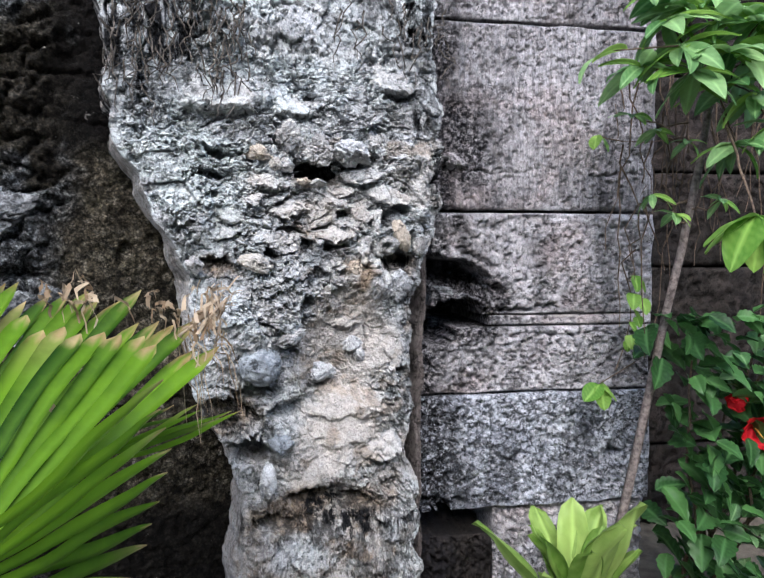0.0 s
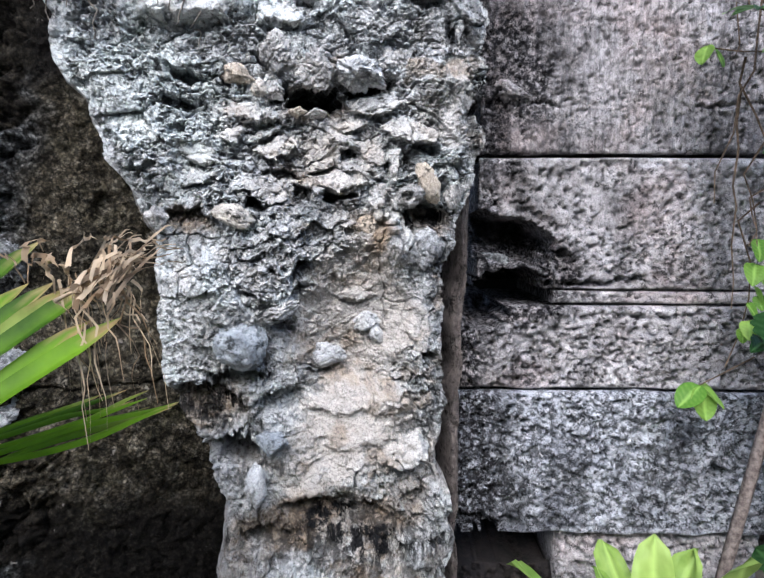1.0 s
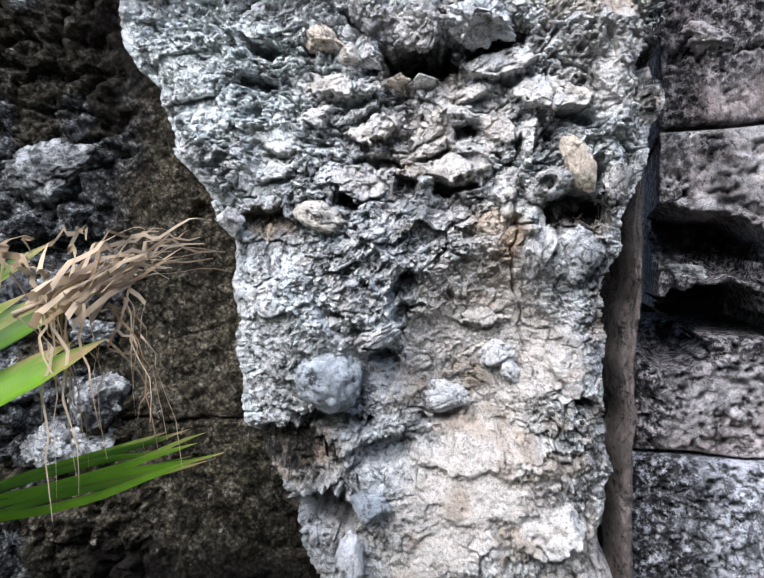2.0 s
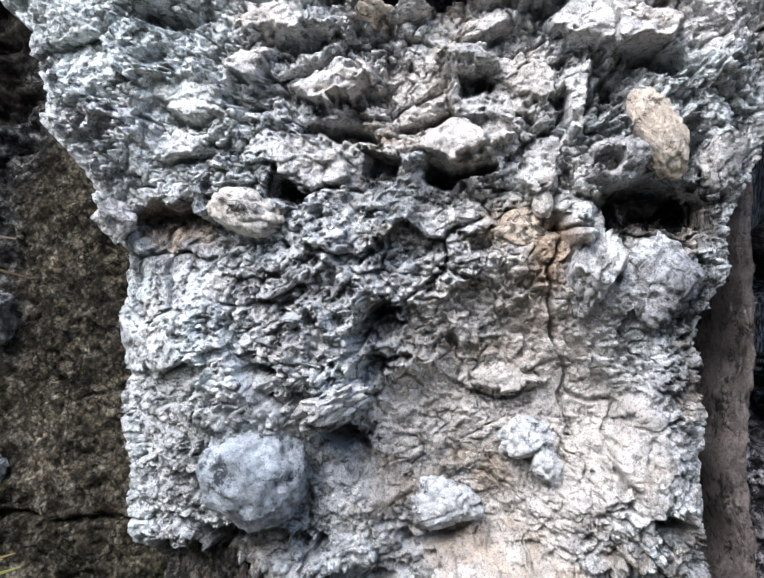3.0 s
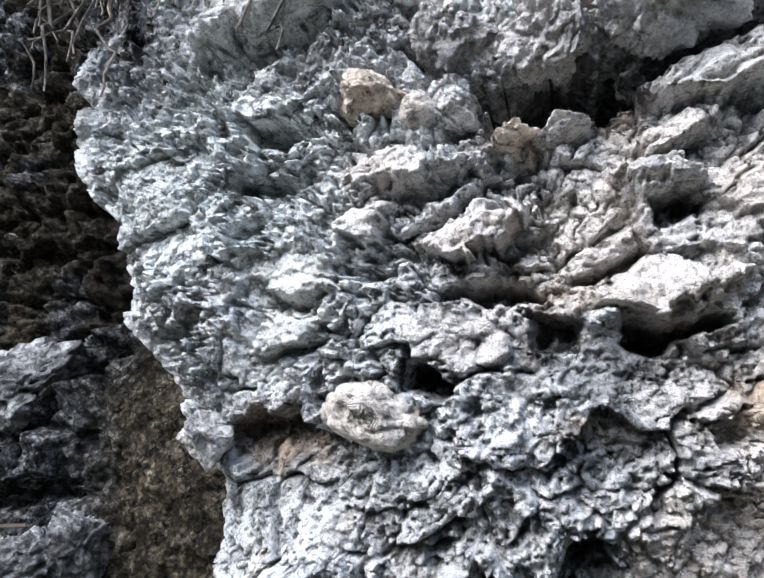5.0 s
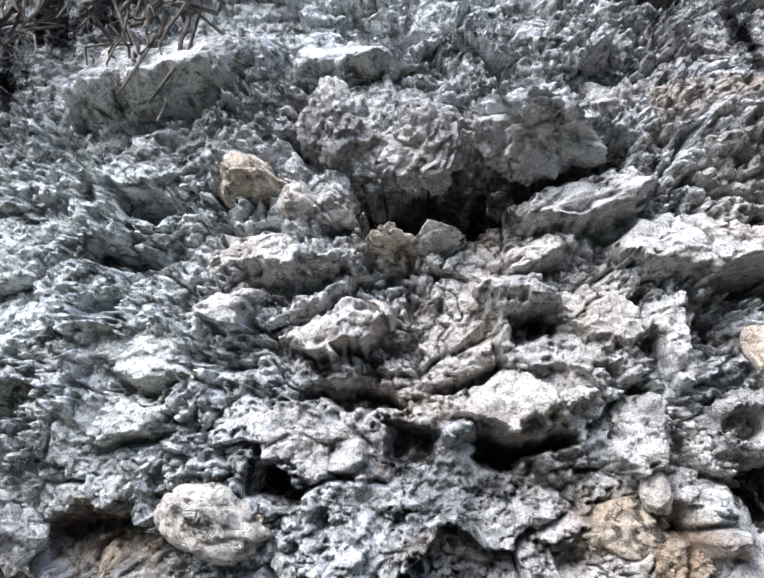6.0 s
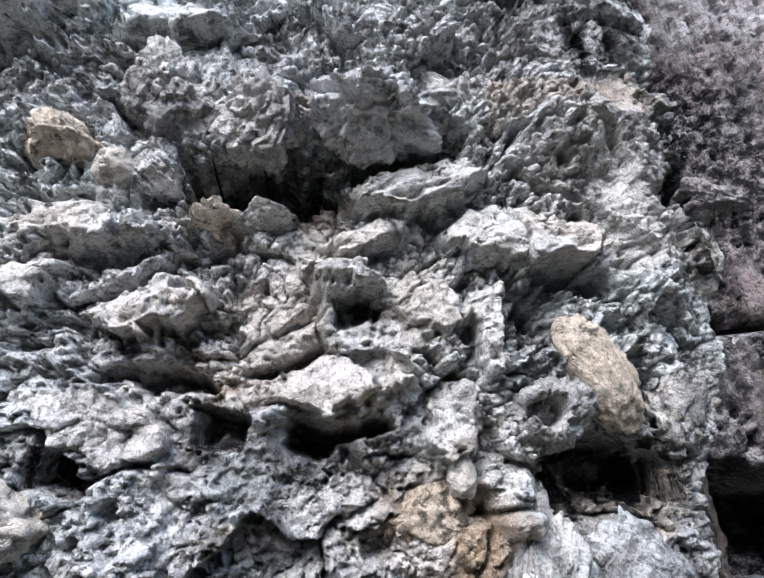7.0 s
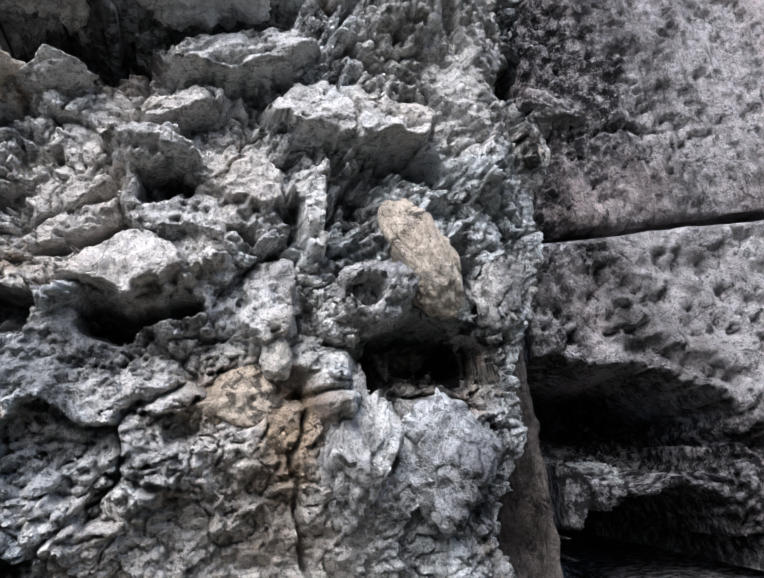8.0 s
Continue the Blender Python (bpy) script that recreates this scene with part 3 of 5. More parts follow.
    r.plate(0.643, 0.710, 0.120, 0.060, -0.01, 30, 0.2, 0.4, 0.0)
    r.plate(0.905, 0.775, 0.086, 0.048, 0.030, 12, 0.35, 0.35, 0.05)
    r.plate(0.700, 0.930, 0.13, 0.040, -0.01, 8, 0.4, 0.5, 0.0)
    warm = np.clip(warm + 0.6 * r.bare, 0, 1)
    # cracks
    r.crack([(0.884, 1.72), (0.886, 1.68), (0.882, 1.64)], 0.004, 0.015)
    r.crack([(0.823, 1.50), (0.818, 1.44), (0.806, 1.37), (0.812, 1.285), (0.838, 1.22), (0.848, 1.16)], 0.0035, 0.016)
    r.crack([(0.838, 1.22), (0.89, 1.19), (0.90, 1.10)], 0.005, 0.012)
    r.crack([(0.832, 1.60), (0.812, 1.55), (0.775, 1.545)], 0.005, 0.015)
    r.crack([(0.60, 1.03), (0.66, 1.018), (0.72, 1.03)], 0.006, 0.018)
    rust = np.clip(0.45 * r.spot(0.776, 1.425, 0.065, 0.045, 0, 0.7) + 0.8 * r.spot(0.31, 1.437, 0.09, 0.04, -18, 0.5) + 0.6 * r.spot(0.64, 1.72, 0.11, 0.04, 0, 0.4)
                   + 0.5 * r.spot(0.80, 1.36, 0.03, 0.10, 0, 0.7) + 0.5 * r.spot(0.74, 1.26, 0.09, 0.03, 0, 0.8) + 0.7 * r.spot(0.955, 1.44, 0.08, 0.05, 0, 0.5)
                   + 0.75 * r.spot(0.35, 0.93, 0.15, 0.09, 0, 0.6) + 0.6 * r.spot(0.66, 0.56, 0.4, 0.14, 0, 0.8) + 0.35 * r.spot(0.58, 1.56, 0.09, 0.04, 0, 0.8), 0, 1)
    # Black growth on crown and foot; shade of the groove painted on the right flank.
    blackening = np.clip(step(1.94, 2.10, Z + 0.5 * (0.2 - away) + 0.10 * fbm(away * 12, Z * 12, 4, 391)) * (1 - step(0.22, 0.38, away)) * 1.1 + 0.8 * step(2.12, 2.32, Z) * step(0.66, 0.9, away)
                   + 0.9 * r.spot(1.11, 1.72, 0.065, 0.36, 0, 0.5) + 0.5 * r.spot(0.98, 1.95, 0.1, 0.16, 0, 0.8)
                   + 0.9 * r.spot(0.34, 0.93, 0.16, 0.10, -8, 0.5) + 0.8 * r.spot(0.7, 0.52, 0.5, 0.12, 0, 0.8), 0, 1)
    tone = fbm(away * 7, Z * 7, 4, 301)
    warm = np.clip(warm + 0.55 * step(0.15, 0.6, tone) * step(1.2, 1.35, Z) * (1 - step(1.85, 2.0, Z)), 0, 1)
    rust = np.clip(rust + 0.55 * step(0.35, 0.8, fbm(away * 10, Z * 12, 4, 333)) * step(0.5, 0.62, away) * (1 - step(1.85, 1.98, Z)), 0, 1)
    crust = np.clip(r.spot(0.24, 1.72, 0.34, 0.30, 0, 0.7) + 0.9 * r.spot(0.55, 2.0, 0.45, 0.16, 0, 0.8) + 0.7 * r.spot(0.75, 1.84, 0.10, 0.05, 0, 0.7), 0, 1)
    crust = crust * step(-0.55, 0.1, fbm(away * 9, Z * 9, 4, 381))
    # Shade of the cavities and slits painted in over their black lichen.
    blackening = np.clip(blackening + 0.95 * r.spot(0.64, 1.75, 0.13, 0.06, 0, 0.4) + 0.8 * r.spot(0.775, 1.785, 0.08, 0.03, 14, 0.5) + 0.6 * r.spot(0.945, 1.45, 0.09, 0.055, 0, 0.5)
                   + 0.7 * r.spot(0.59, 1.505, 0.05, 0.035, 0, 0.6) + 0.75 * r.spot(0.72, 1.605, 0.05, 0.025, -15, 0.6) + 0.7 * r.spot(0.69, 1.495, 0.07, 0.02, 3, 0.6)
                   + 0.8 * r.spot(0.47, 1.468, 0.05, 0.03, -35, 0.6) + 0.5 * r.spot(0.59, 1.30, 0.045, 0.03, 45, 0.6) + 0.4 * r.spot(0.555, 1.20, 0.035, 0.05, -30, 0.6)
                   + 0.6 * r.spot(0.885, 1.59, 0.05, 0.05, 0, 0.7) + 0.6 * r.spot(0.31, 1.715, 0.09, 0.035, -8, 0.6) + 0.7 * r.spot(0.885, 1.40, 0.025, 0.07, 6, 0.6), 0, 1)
    base = 1 - step(0.58, 0.78, Z + 0.12 * fbm(away * 9, Z * 9, 4, 370))
    rust = np.clip(rust + 0.45 * base * step(-0.2, 0.4, tone), 0, 1)
    mould = 0.5 * base + fbm(away * 6, Z * 7, 4, 355) + 0.25 * step(0.9, 1.02, away) - 0.35 * r.spot(0.45, 1.98, 0.42, 0.2, 8, 0.6)
    blackening = np.clip(blackening + 0.6 * step(0.42, 0.85, mould) * (1 - warm), 0, 1)
    # wrap round the corners
    edge = np.minimum(front * (R - L), (1 - front) * (R - L))
    round_off = 0.022 * (1 - step(0.0, 0.075, edge)) ** 1.5
    turn_in = step(0.0, 0.04, edge)
    flank = step(0.0, 0.03, over)
    h = r.h * (1 - 0.6 * flank)
    warm = np.maximum(warm * (1 - flank), 0.15 * flank)
    rust = np.maximum(rust, 0.4 * flank)
    low = 0.018 * bulge
    lift = h - low
    swell = np.interp(Z, [0, 1.05, 1.25, 1.45, 1.55, 1.8, 2.2, 2.9], [-0.03, -0.03, 0.0, 0.02, 0.038, 0.042, 0.03, 0.0])
    y = FACE - swell - h * (0.45 + 0.55 * turn_in) + round_off + over
    out = np.where(S < 0.5, -1, 1) * (1 - turn_in) * (0.9 * low + 0.25 * h)
    z = Z - 0.16 * np.clip(lift, -0.03, 0.05) * turn_in
    P = np.stack([x + out, y, z], -1)
    return sheet("core", P, warm=warm, rust=rust, blackening=blackening, crust=crust)


pier = thing("stone_pier", "rough eroded limestone rubble pier with pale crust and black lichen", "stone pier", kind="structure")
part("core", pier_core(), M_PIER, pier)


def boulder(seed, rx, ry, rz, rough=0.16, fine=0.05, detail=5, flat=0.0):
    """A weathered, broken stone: a ball cut by random planes, pushed out of round by noise at several sizes, pitted."""
    rnd = random.Random(seed)
    cuts = []
    for _ in range(9 if rough > 0.1 else 0):
        n = Vector((rnd.uniform(-1, 1), rnd.uniform(-1, 0.4), rnd.uniform(-1, 1))).normalized()
        cuts.append((n, rnd.uniform(0.62, 0.9)))
    if flat:
        cuts.append((Vector((rnd.uniform(-0.2, 0.2), -1, rnd.uniform(0.0, 0.35))).normalized(), 1 - flat))
    bm = bmesh.new()
    bmesh.ops.create_icosphere(bm, subdivisions=detail, radius=1.0)
    off = Vector((seed * 3.1, seed * 1.7, seed * 5.3))
    size = (rx + rz) / 2
    for v in bm.verts:
        d = v.co.normalized()
        p = d * 1.3 + off
        k = 1 + rough * 2.2 * noise.noise(p) + rough * 1.1 * noise.noise(p * 2.4) + rough * 0.5 * noise.noise(p * 5.1)
        q = d * k
        for n, c in cuts:
            over = q.dot(n) - c
            if over > 0:
                q -= n * over * 0.85
        ridge = abs(noise.noise(d * size * 38 + off))
        e = fine * (0.8 * noise.noise(d * size * 70 + off) + 0.6 * noise.noise(d * size * 160 + off) + 0.35 * noise.noise(d * size * 330 + off))
        e -= fine * 1.2 * max(0.0, 0.16 - ridge) / 0.16
        e -= fine * 2.4 * max(0.0, noise.noise(d * size * 95 - off) - 0.25)
        q += d * e
        v.co = (q.x * rx, q.y * ry, q.z * rz)
    for f in bm.faces:
        f.smooth = True
    return bm


def stone(x, z, rx, rz, y=FACE, ry=None, turn=0.0, mat=None, seed=1, label="", rough=0.16, fine=0.05, flat=0.0, parent=None, detail=5):
    ob = part("stone", boulder(seed, rx * 1.12, ry or (rx + rz) / 2, rz * 1.15, rough * 1.15, fine * 1.25, detail, flat), mat or M_STONE, parent or pier, label)
    ob.matrix_local = pose(x, y + (0.022 if parent is None else 0.0), z, 0, -turn, 0)
    return ob


stone(0.538, 1.851, 0.044, 0.046, 1.915, 0.06, 8, M_STONE, 4, "grey lump with a dark underside above the cavity", 0.16, 0.09, detail=6)
stone(0.639, 1.810, 0.046, 0.044, 1.905, 0.06, 0, M_STONE, 2, "grey lichened lump above the cavity", 0.14, 0.10, detail=6)
stone(0.747, 1.814, 0.060, 0.038, 1.895, 0.065, -4, M_WHITE, 3, "white pitted lump above the cavity", 0.20, 0.12, detail=6)
stone(0.853, 1.845, 0.052, 0.040, 1.935, 0.05, 10, M_STONE, 41, "", 0.2, 0.12, detail=6)
stone(0.443, 1.795, 0.040, 0.024, 1.920, 0.05, -18, M_TAN, 5, "brownish pitted stone beside the cavity", 0.12, 0.08)
stone(0.492, 1.762, 0.018, 0.019, 1.912, 0.02, 0, M_PALE, 6, "small smooth pale pebble", 0.06, 0.02)
stone(0.525, 1.761, 0.024, 0.027, 1.925, 0.03, 10, M_STONE, 7, "", 0.16, 0.1)
stone(0.585, 1.709, 0.023, 0.013, 1.925, 0.035, 0, M_TAN, 8)
stone(0.635, 1.708, 0.025, 0.014, 1.925, 0.035, 4, M_STONE, 9)
stone(0.422, 1.444, 0.052, 0.026, 1.905, 0.045, -18, M_PALE, 16, "pale knob-shaped stone", 0.10, 0.06)
stone(0.941, 1.540, 0.026, 0.052, 1.930, 0.035, 24, M_TAN, 17, "tan oval stone with pitted face", 0.06, 0.06)
stone(1.021, 1.510, 0.027, 0.040, 1.942, 0.03, 8, M_STONE, 42, "", 0.16, 0.09)
stone(0.801, 1.508, 0.026, 0.030, 1.936, 0.03, 0, M_STONE, 18, "", 0.14, 0.09)
stone(0.801, 1.454, 0.011, 0.017, 1.927, 0.014, 0, M_PALE, 19, "", 0.08, 0.03)
stone(0.768, 1.423, 0.042, 0.030, 1.957, 0.035, 8, M_RUST, 20, "rust-stained stone", 0.12, 0.06)
stone(0.859, 1.375, 0.028, 0.058, 1.937, 0.04, -8, M_STONE, 21, "", 0.2, 0.1)
stone(0.949, 1.367, 0.044, 0.052, 1.960, 0.04, 8, M_DARKSTONE, 22, "", 0.14, 0.09)
stone(0.438, 1.113, 0.066, 0.057, 1.935, 0.062, -10, M_BLUE, 23, "round blue-grey boulder", 0.075, 0.05)
stone(0.541, 1.204, 0.042, 0.020, 1.915, 0.05, 20, M_STONE, 24, "", 0.22, 0.1)
stone(0.496, 1.257, 0.040, 0.016, 1.920, 0.04, -8, M_STONE, 43, "", 0.2, 0.1)
stone(0.785, 1.155, 0.036, 0.027, 2.018, 0.030, 12, M_WHITE, 25, "", 0.18, 0.05)
stone(0.813, 1.118, 0.020, 0.030, 2.021, 0.026, 8, M_WHITE, 26, "", 0.18, 0.05)
stone(0.668, 1.058, 0.056, 0.036, 2.034, 0.022, 0, M_WHITE, 27, "", 0.14, 0.1)
stone(0.512, 0.830, 0.038, 0.034, 1.965, 0.04, -10, M_BLUE, 28)
stone(0.470, 0.708, 0.030, 0.055, 1.970, 0.04, 0, M_WHITE, 29)
stone(0.873, 1.976, 0.022, 0.034, 1.955, 0.02, -14, M_TAN, 33, "", 0.12, 0.04, 0.3)
stone(0.238, 1.439, 0.025, 0.027, 1.925, 0.03, 0, M_STONE, 35, "", 0.12, 0.1)


def ring_stone():
    """A stone with a hollow worn through its face."""
    bm = bmesh.new()
    bmesh.ops.create_icosphere(bm, subdivisions=5, radius=1.0)
    for v in bm.verts:
        d = v.co.normalized()
        k = 1 + 0.35 * noise.noise(d * 1.7 + Vector((4, 9, 2))) + 0.16 * noise.noise(d * 4) + 0.14 * noise.noise(d * 11) + 0.09 * noise.noise(d * 23) + 0.05 * noise.noise(d * 50)
        q = d * k
        if q.y < 0:
            rr = math.hypot((q.x + 0.22) / 0.48, (q.z - 0.12) / 0.46) + 0.1 * noise.noise(d * 7)
            q.y += 2.3 * (1 - min(1, rr) ** 3)
        v.co = (q.x * 0.036, q.y * 0.042, q.z * 0.030)
    for f in bm.faces:
        f.smooth = True
    ob = part("stone", bm, M_STONE, pier, "whitish stone with a dark hollow worn in its face")
    ob.matrix_local = pose(0.886, 1.950, 1.500, 0, -25, 0)


ring_stone()


def mortar_strip():
    """Smooth brownish mortar that runs down between the pier and the block wall."""
    u, z = np.linspace(-1, 1, 41), np.linspace(0, 1.92, 640)
    U, Z = np.meshgrid(u, z)
    mid = np.interp(Z, [0, 0.6, 0.88, 1.13, 1.25, 1.44, 1.74, 1.92], [1.082, 1.080, 1.080, 1.086, 1.098, 1.096, 1.112, 1.120]) + 0.006 * fbm(Z * 9, Z * 0, 3, 77)
    half = 0.027 + 0.007 * fbm(Z * 7, Z * 0 + 4, 3, 79)
    h = 0.010 * fbm(U * 0.8, Z * 6, 4, 81) + 0.004 * fbm(U * 2.5, Z * 45, 4, 83) + 0.006 * fbm(U * 5, Z * 3, 3, 85)
    chip, _ = shards(U * 0.04 + 0.01 * fbm(U, Z * 20, 3, 5), Z * 0.6, 30.0, 87)
    h = h + 0.006 * chip - 0.008 * (1 - step(0.0, 0.07, np.abs(fbm(U * 0.7, Z * 5, 4, 88))))
    y = 2.085 - h + 0.13 * np.abs(U) ** 3
    return sheet("mortar_strip", np.stack([mid + U * half, y, Z], -1))


part("mortar_strip", mortar_strip(), M_STRIP, pier, "smooth grey-brown mortar down the flank of the pier")

# ---- side walls ----
def slab(name, w, hgt, depth, res, relief, rim=0.03, seed=0, jagged=0.006):
    """A stone block seen from the front (-y): worn round edges, sides going back, and its own relief."""
    nx, nz = max(4, int(w / res)), max(4, int(hgt / res))
    back = np.linspace(depth, 0.012, 6)
    u = np.concatenate([-back, np.linspace(0, w, nx), w + back[::-1]])
    v = np.concatenate([-back, np.linspace(0, hgt, nz), hgt + back[::-1]])
    U, V = np.meshgrid(u, v)
    X, Z = np.clip(U, 0, w), np.clip(V, 0, hgt)
    over = np.maximum(np.abs(U - X), np.abs(V - Z))
    e = np.minimum(np.minimum(X, w - X), np.minimum(Z, hgt - Z))
    wear = rim * (0.55 + 0.45 * fbm(X * 9, Z * 9, 3, seed))
    t = np.clip(1 - e / np.maximum(wear, 0.003), 0, 1)
    sink = wear * (1 - np.sqrt(1 - t * t * 0.98))
    H, extra = relief(X, Z)
    y = sink + over - H * np.where(H < -0.06, 1.0, step(0, 0.02, e))
    jag = 0.004 + jagged * (fbm(X * 7, Z * 7, 2, seed + 5) + 0.5 * fbm(X * 26, Z * 26, 3, seed + 3))
    jag = np.clip(jag, -0.004, 1)
    x2 = X + np.where(U < w / 2, 1, -1) * jag * (over > 0)
    z2 = Z + np.where(V < hgt / 2, 1, -1) * jag * (over > 0)
    return sheet(name, np.stack([x2, y, z2], -1), **extra)


WALL = pose(1.22, 2.14, 0, 0, 0, -14)
wall_right = thing("wall_right", "wall of large tooled grey stone blocks with dark joints", "wall", kind="structure")
wall_right.matrix_world = WALL


def block_relief(s0, z0, pits, amp, seed, comb=0.0):
    def f(X, Z):
        r = Relief(X + s0, Z + z0)
        a, b = X + s0, Z + z0
        c1, c2, pick = cells(a * 40 + 0.4 * fbm(a * 30, b * 30, 2, seed), b * 46, seed)
        holes = fbm(a * 60, b * 60, 4, seed + 3)
        r.h += amp * (0.5 * fbm(a * 6, b * 6, 4, seed) + 0.18 * (pick - 0.5) + 0.4 * fbm(a * 45, b * 45, 4, seed + 1) - 0.9 * step(0.50, 0.68, holes))
        n1, n2, drop = cells(a * 62 + 0.5 * fbm(a * 25, b * 25, 2, seed + 2), b * 66, seed + 21)
        r.h -= 1.0 * amp * step(0.72, 0.80, drop) * (1 - step(0.16, 0.34, n1)) * step(-0.1, 0.3, fbm(a * 6, b * 6, 3, seed + 60))
        r.h += comb * fbm(a * 95, b * 9, 3, seed + 7)
        chip, edge = shards(a + 0.008 * fbm(a * 25, b * 25, 4, seed + 8), b + 0.008 * fbm(a * 25, b * 25, 4, seed + 9), 55.0, seed + 31)
        r.h += 0.30 * amp * chip * step(-0.2, 0.4, fbm(a * 8, b * 8, 3, seed + 33))
        for p in pits:
            r.pit(*p)
        # Black stain beside the pier.
        tint = 1 - step(-0.06, 0.17, a + 0.07 * fbm(a * 12, b * 4, 4, seed + 40))
        # Shade of the hole, put into the colour of its rim and inside.
        tint = np.maximum(tint, r.spot(0.10, 1.27, 0.26, 0.20, 0, 0.5))
        # Black stain on the upper block.
        tint = np.maximum(tint, 1.0 * r.spot(0.02, 1.95, 0.24, 0.30, 0, 0.7))
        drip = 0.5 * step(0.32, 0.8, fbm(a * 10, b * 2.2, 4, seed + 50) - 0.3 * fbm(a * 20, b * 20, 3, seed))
        return r.h, {"blackening": np.clip(tint + drip, 0, 1)}
    return f


def block(s0, s1, z0, z1, amp, mat, seed, pits=(), comb=0.0, y=0.0, res=0.0042, depth=0.6, rim=0.03, jagged=0.004):
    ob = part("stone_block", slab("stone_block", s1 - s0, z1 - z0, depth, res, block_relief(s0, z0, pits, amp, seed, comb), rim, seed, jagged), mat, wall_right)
    ob.matrix_local = pose(s0, y, z0)


block(-0.05, 0.90, 2.402, 2.95, 0.014, M_BLOCK, 3, comb=0.004, y=0.015)
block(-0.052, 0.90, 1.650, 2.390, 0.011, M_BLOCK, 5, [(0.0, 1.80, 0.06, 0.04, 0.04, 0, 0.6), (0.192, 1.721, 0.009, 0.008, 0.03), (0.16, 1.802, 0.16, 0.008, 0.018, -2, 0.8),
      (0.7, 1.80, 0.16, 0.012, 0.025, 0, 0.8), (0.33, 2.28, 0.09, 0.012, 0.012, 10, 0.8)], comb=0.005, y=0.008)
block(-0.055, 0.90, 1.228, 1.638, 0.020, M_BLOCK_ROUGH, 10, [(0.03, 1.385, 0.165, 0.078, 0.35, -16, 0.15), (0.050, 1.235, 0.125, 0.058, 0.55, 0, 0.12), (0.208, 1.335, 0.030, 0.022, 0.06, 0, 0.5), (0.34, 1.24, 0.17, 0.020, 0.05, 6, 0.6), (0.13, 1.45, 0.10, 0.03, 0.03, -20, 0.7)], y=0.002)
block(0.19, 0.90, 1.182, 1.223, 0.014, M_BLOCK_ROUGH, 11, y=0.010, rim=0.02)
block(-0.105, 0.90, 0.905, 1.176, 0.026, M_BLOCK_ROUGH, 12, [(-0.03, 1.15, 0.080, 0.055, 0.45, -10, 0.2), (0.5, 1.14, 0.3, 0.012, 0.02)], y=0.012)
block(-0.115, 0.90, 0.425, 0.899, 0.024, M_BLOCK_BLUE, 13, [(0.73, 0.63, 0.045, 0.028, 0.10, 0, 0.4), (-0.05, 0.44, 0.18, 0.05, 0.1, 0, 0.6)], y=0.0)
block(0.22, 0.90, -0.1, 0.410, 0.04, M_BLOCK_ROUGH, 15, y=0.03, rim=0.06, jagged=0.01)
# Coloured near-black for the dark opening under the blue-grey block.
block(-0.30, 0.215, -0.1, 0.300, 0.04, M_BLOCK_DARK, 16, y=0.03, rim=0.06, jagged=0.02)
# Added back courses, near-black in place of the shade behind the bush.
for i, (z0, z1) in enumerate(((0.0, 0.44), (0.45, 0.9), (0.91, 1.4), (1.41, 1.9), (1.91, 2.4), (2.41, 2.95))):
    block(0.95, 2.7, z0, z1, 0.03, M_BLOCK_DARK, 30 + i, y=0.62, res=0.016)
# Coloured darker than its grey-brown stone, as shaded inside the hole.
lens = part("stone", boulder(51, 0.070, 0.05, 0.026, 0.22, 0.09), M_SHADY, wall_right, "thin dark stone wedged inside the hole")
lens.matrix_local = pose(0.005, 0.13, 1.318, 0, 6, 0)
part("stone", boulder(52, 0.055, 0.05, 0.026, 0.25, 0.08), M_BLOCK_ROUGH, wall_right, "nose-shaped stone chip").matrix_local = pose(0.05, 0.02, 1.836, 0, 10, 0)
# Added backing, near-black so that the hole and gap look shaded.
back = bmesh.new()
bmesh.ops.create_cube(back, size=1.0)
bmesh.ops.scale(back, vec=(3.4, 0.3, 3.1), verts=back.verts)
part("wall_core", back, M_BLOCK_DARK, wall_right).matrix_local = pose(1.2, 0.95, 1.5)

wall_left = thing("wall_left", "recessed wall of brown mortar with dark lichened stones", "wall", kind="structure")


